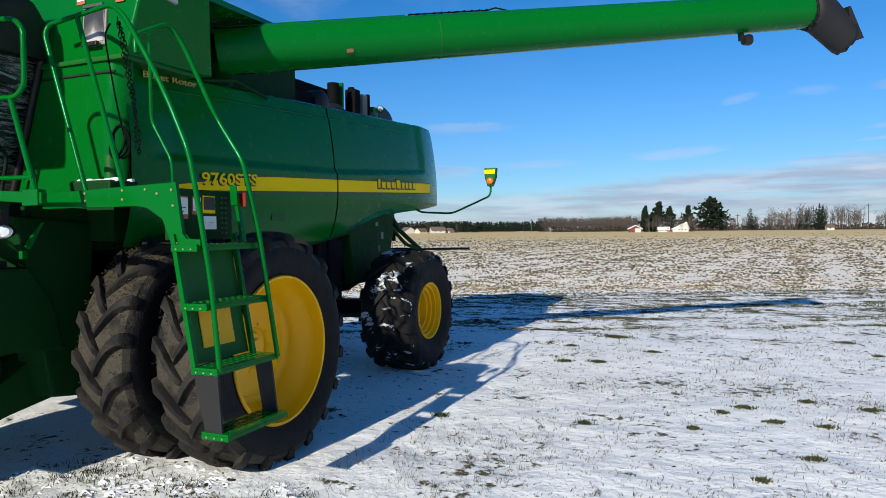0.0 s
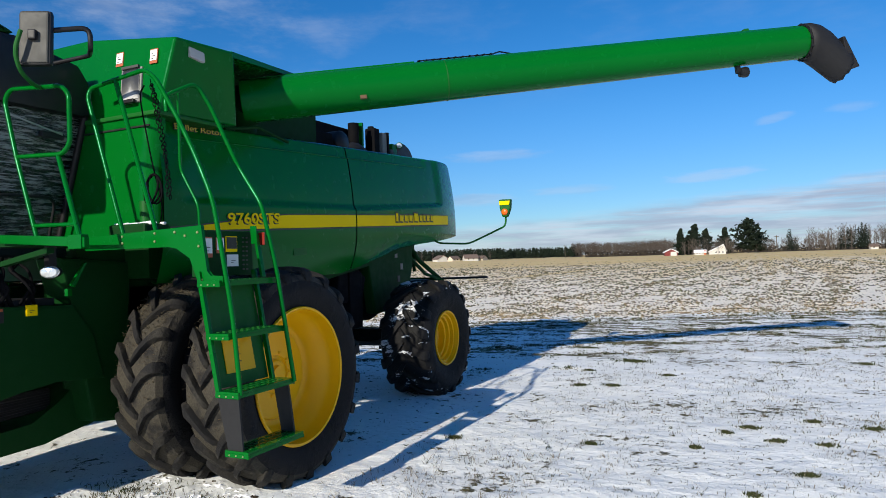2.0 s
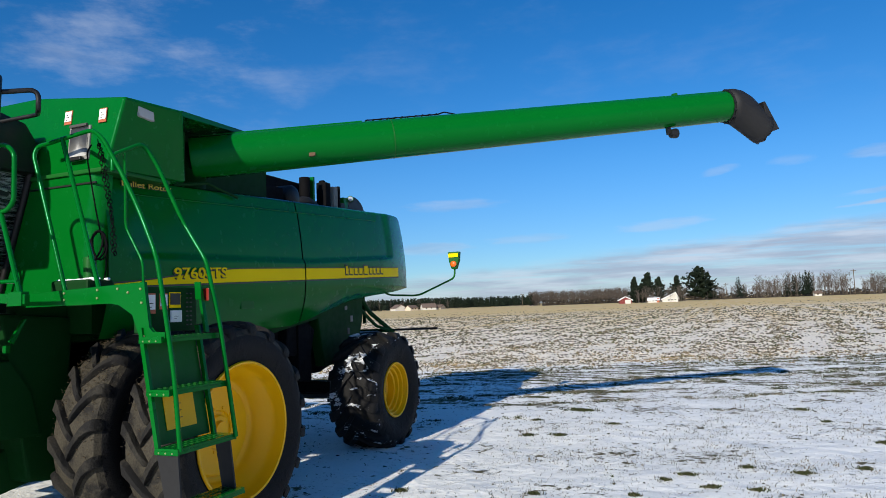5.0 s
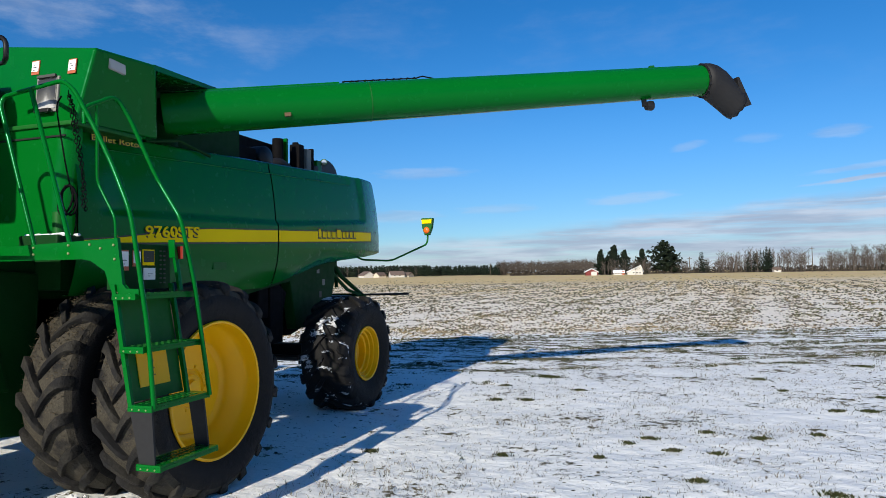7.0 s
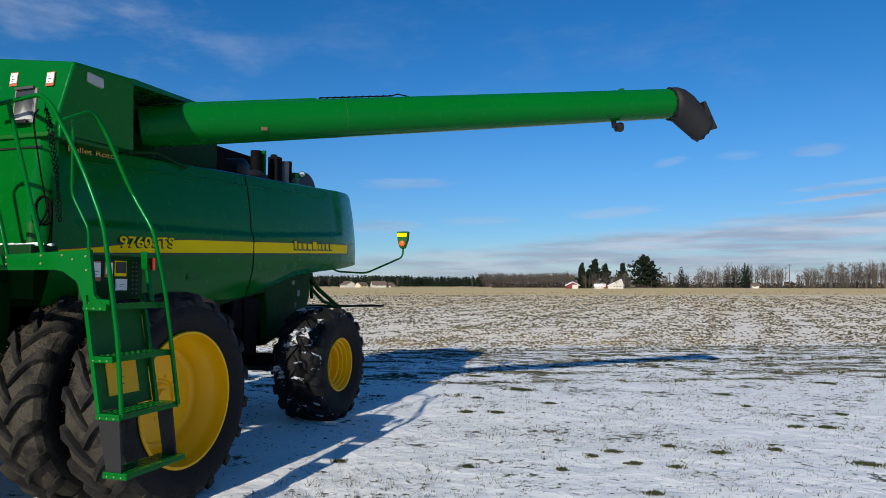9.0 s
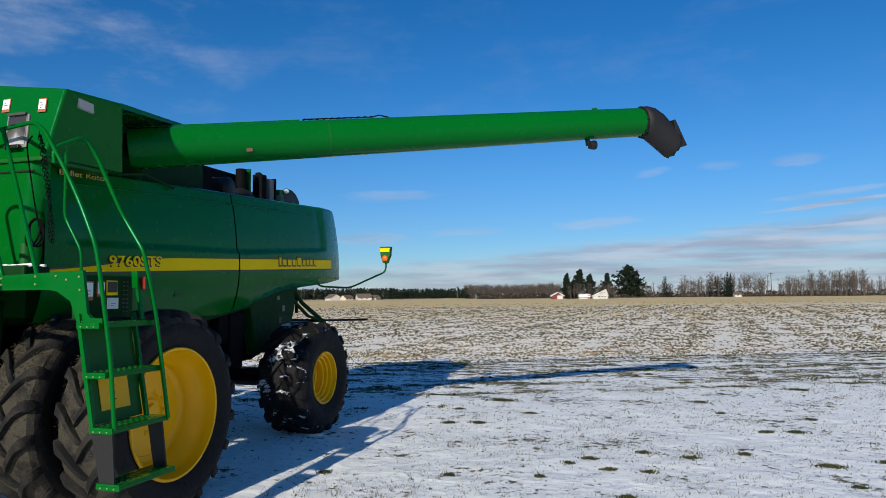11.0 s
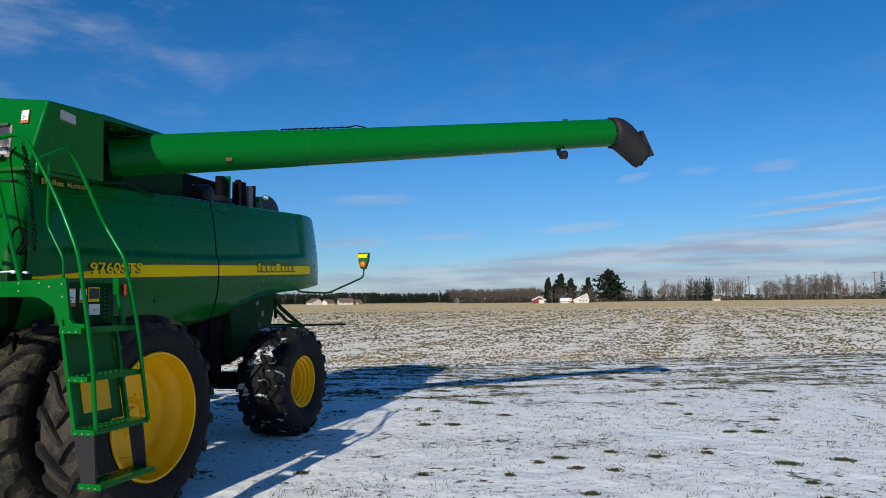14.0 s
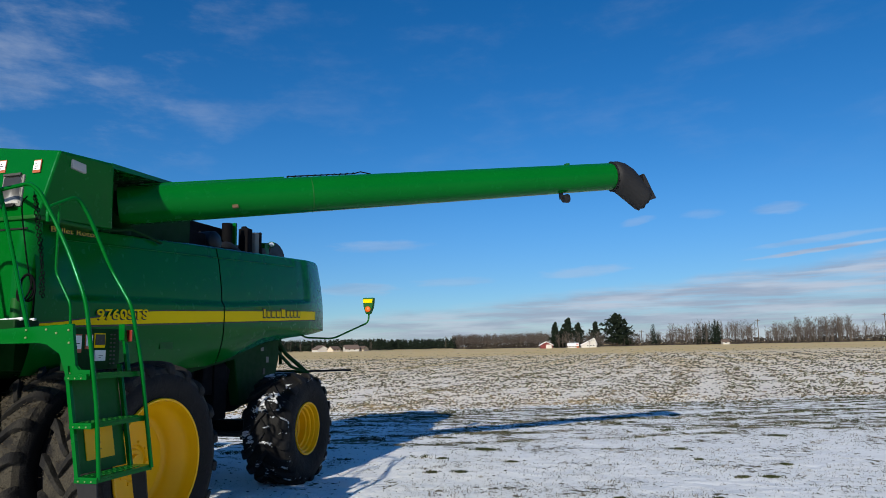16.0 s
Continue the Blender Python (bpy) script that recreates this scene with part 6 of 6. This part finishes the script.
# mud and torn grass caked on the front of the dual tyres
TORN = leaf_mat("torn_straw", (0.018, 0.016, 0.010), (0.085, 0.070, 0.044))
MUD = leaf_mat("caked_mud", (0.030, 0.023, 0.016), (0.12, 0.09, 0.055))
spots = []
for _ in range(1100):
    x = rng.choice((DUAL_IN, DUAL_OUT)) + rng.uniform(-0.23, 0.23)
    th = radians(rng.triangular(-30, 85, 55))
    r = 0.884 + rng.uniform(-0.006, 0.014)
    spots.append(((x, AXLE_Y - r * math.cos(th), AXLE_Z + r * math.sin(th)), rng.uniform(0.003, 0.009)))
v, f = [], []
for _ in range(2200):
    x = rng.choice((DUAL_IN, DUAL_OUT)) + rng.uniform(-0.23, 0.21)
    th = radians(rng.triangular(15, 100, 66))
    r = 0.888 + rng.uniform(-0.008, 0.024)
    c = Vector((x, AXLE_Y - r * math.cos(th), AXLE_Z + r * math.sin(th)))
    d = Vector((rng.gauss(0, 1), rng.gauss(0, 0.6), rng.gauss(0, 0.6))).normalized() * rng.uniform(0.010, 0.034)
    e = d.orthogonal().normalized() * 0.0026
    i = len(v)
    v += [c - d, c + e, c + d, c - e]
    f += [(i, i + 1, i + 2, i + 3)]
tagged(raw("torn_grass", v, f, TORN, combine), "torn dry grass wound into the muddy treads", kind="stuff")
lumps("caked_mud", spots, MUD, "dry mud and torn grass caked on the tyre treads", "mud", combine)
snow_spots, soil_spots = [], []
for _ in range(1500):
    x, y = rng.uniform(0.8, 3.1), rng.triangular(-1.35, -0.1, -0.6)
    thick = noise.noise(Vector((x, y, 5)) * 3.2)
    if thick > 0.0:
        snow_spots.append(((x, y, height(x, y) - 0.004), 0.010 + 0.034 * rng.random() ** 2))
    if thick > 0.15 and rng.random() < 0.5:
        soil_spots.append(((x + 0.02, y - 0.02, height(x, y) - 0.002), rng.uniform(0.006, 0.022)))
lumps("snow_lumps", snow_spots, ROOF_SNOW, "broken lumps of churned snow in front of the tyres", "snow")
lumps("soil_lumps", soil_spots, MUD, "dark soil crumbs churned up through the snow", "soil")


# no part lies deeper than thing, part and sub-part
def reach(ob):
    w = ob.matrix_basis.copy()
    while ob.parent:
        ob = ob.parent
        w = ob.matrix_basis @ w
    return w


for ob in list(combine.children_recursive):
    chain = [ob]
    while chain[-1].parent:
        chain.append(chain[-1].parent)
    if len(chain) > 3:
        w, holder = reach(ob), chain[-2]
        ob.parent = holder
        ob.matrix_basis = reach(holder).inverted() @ w
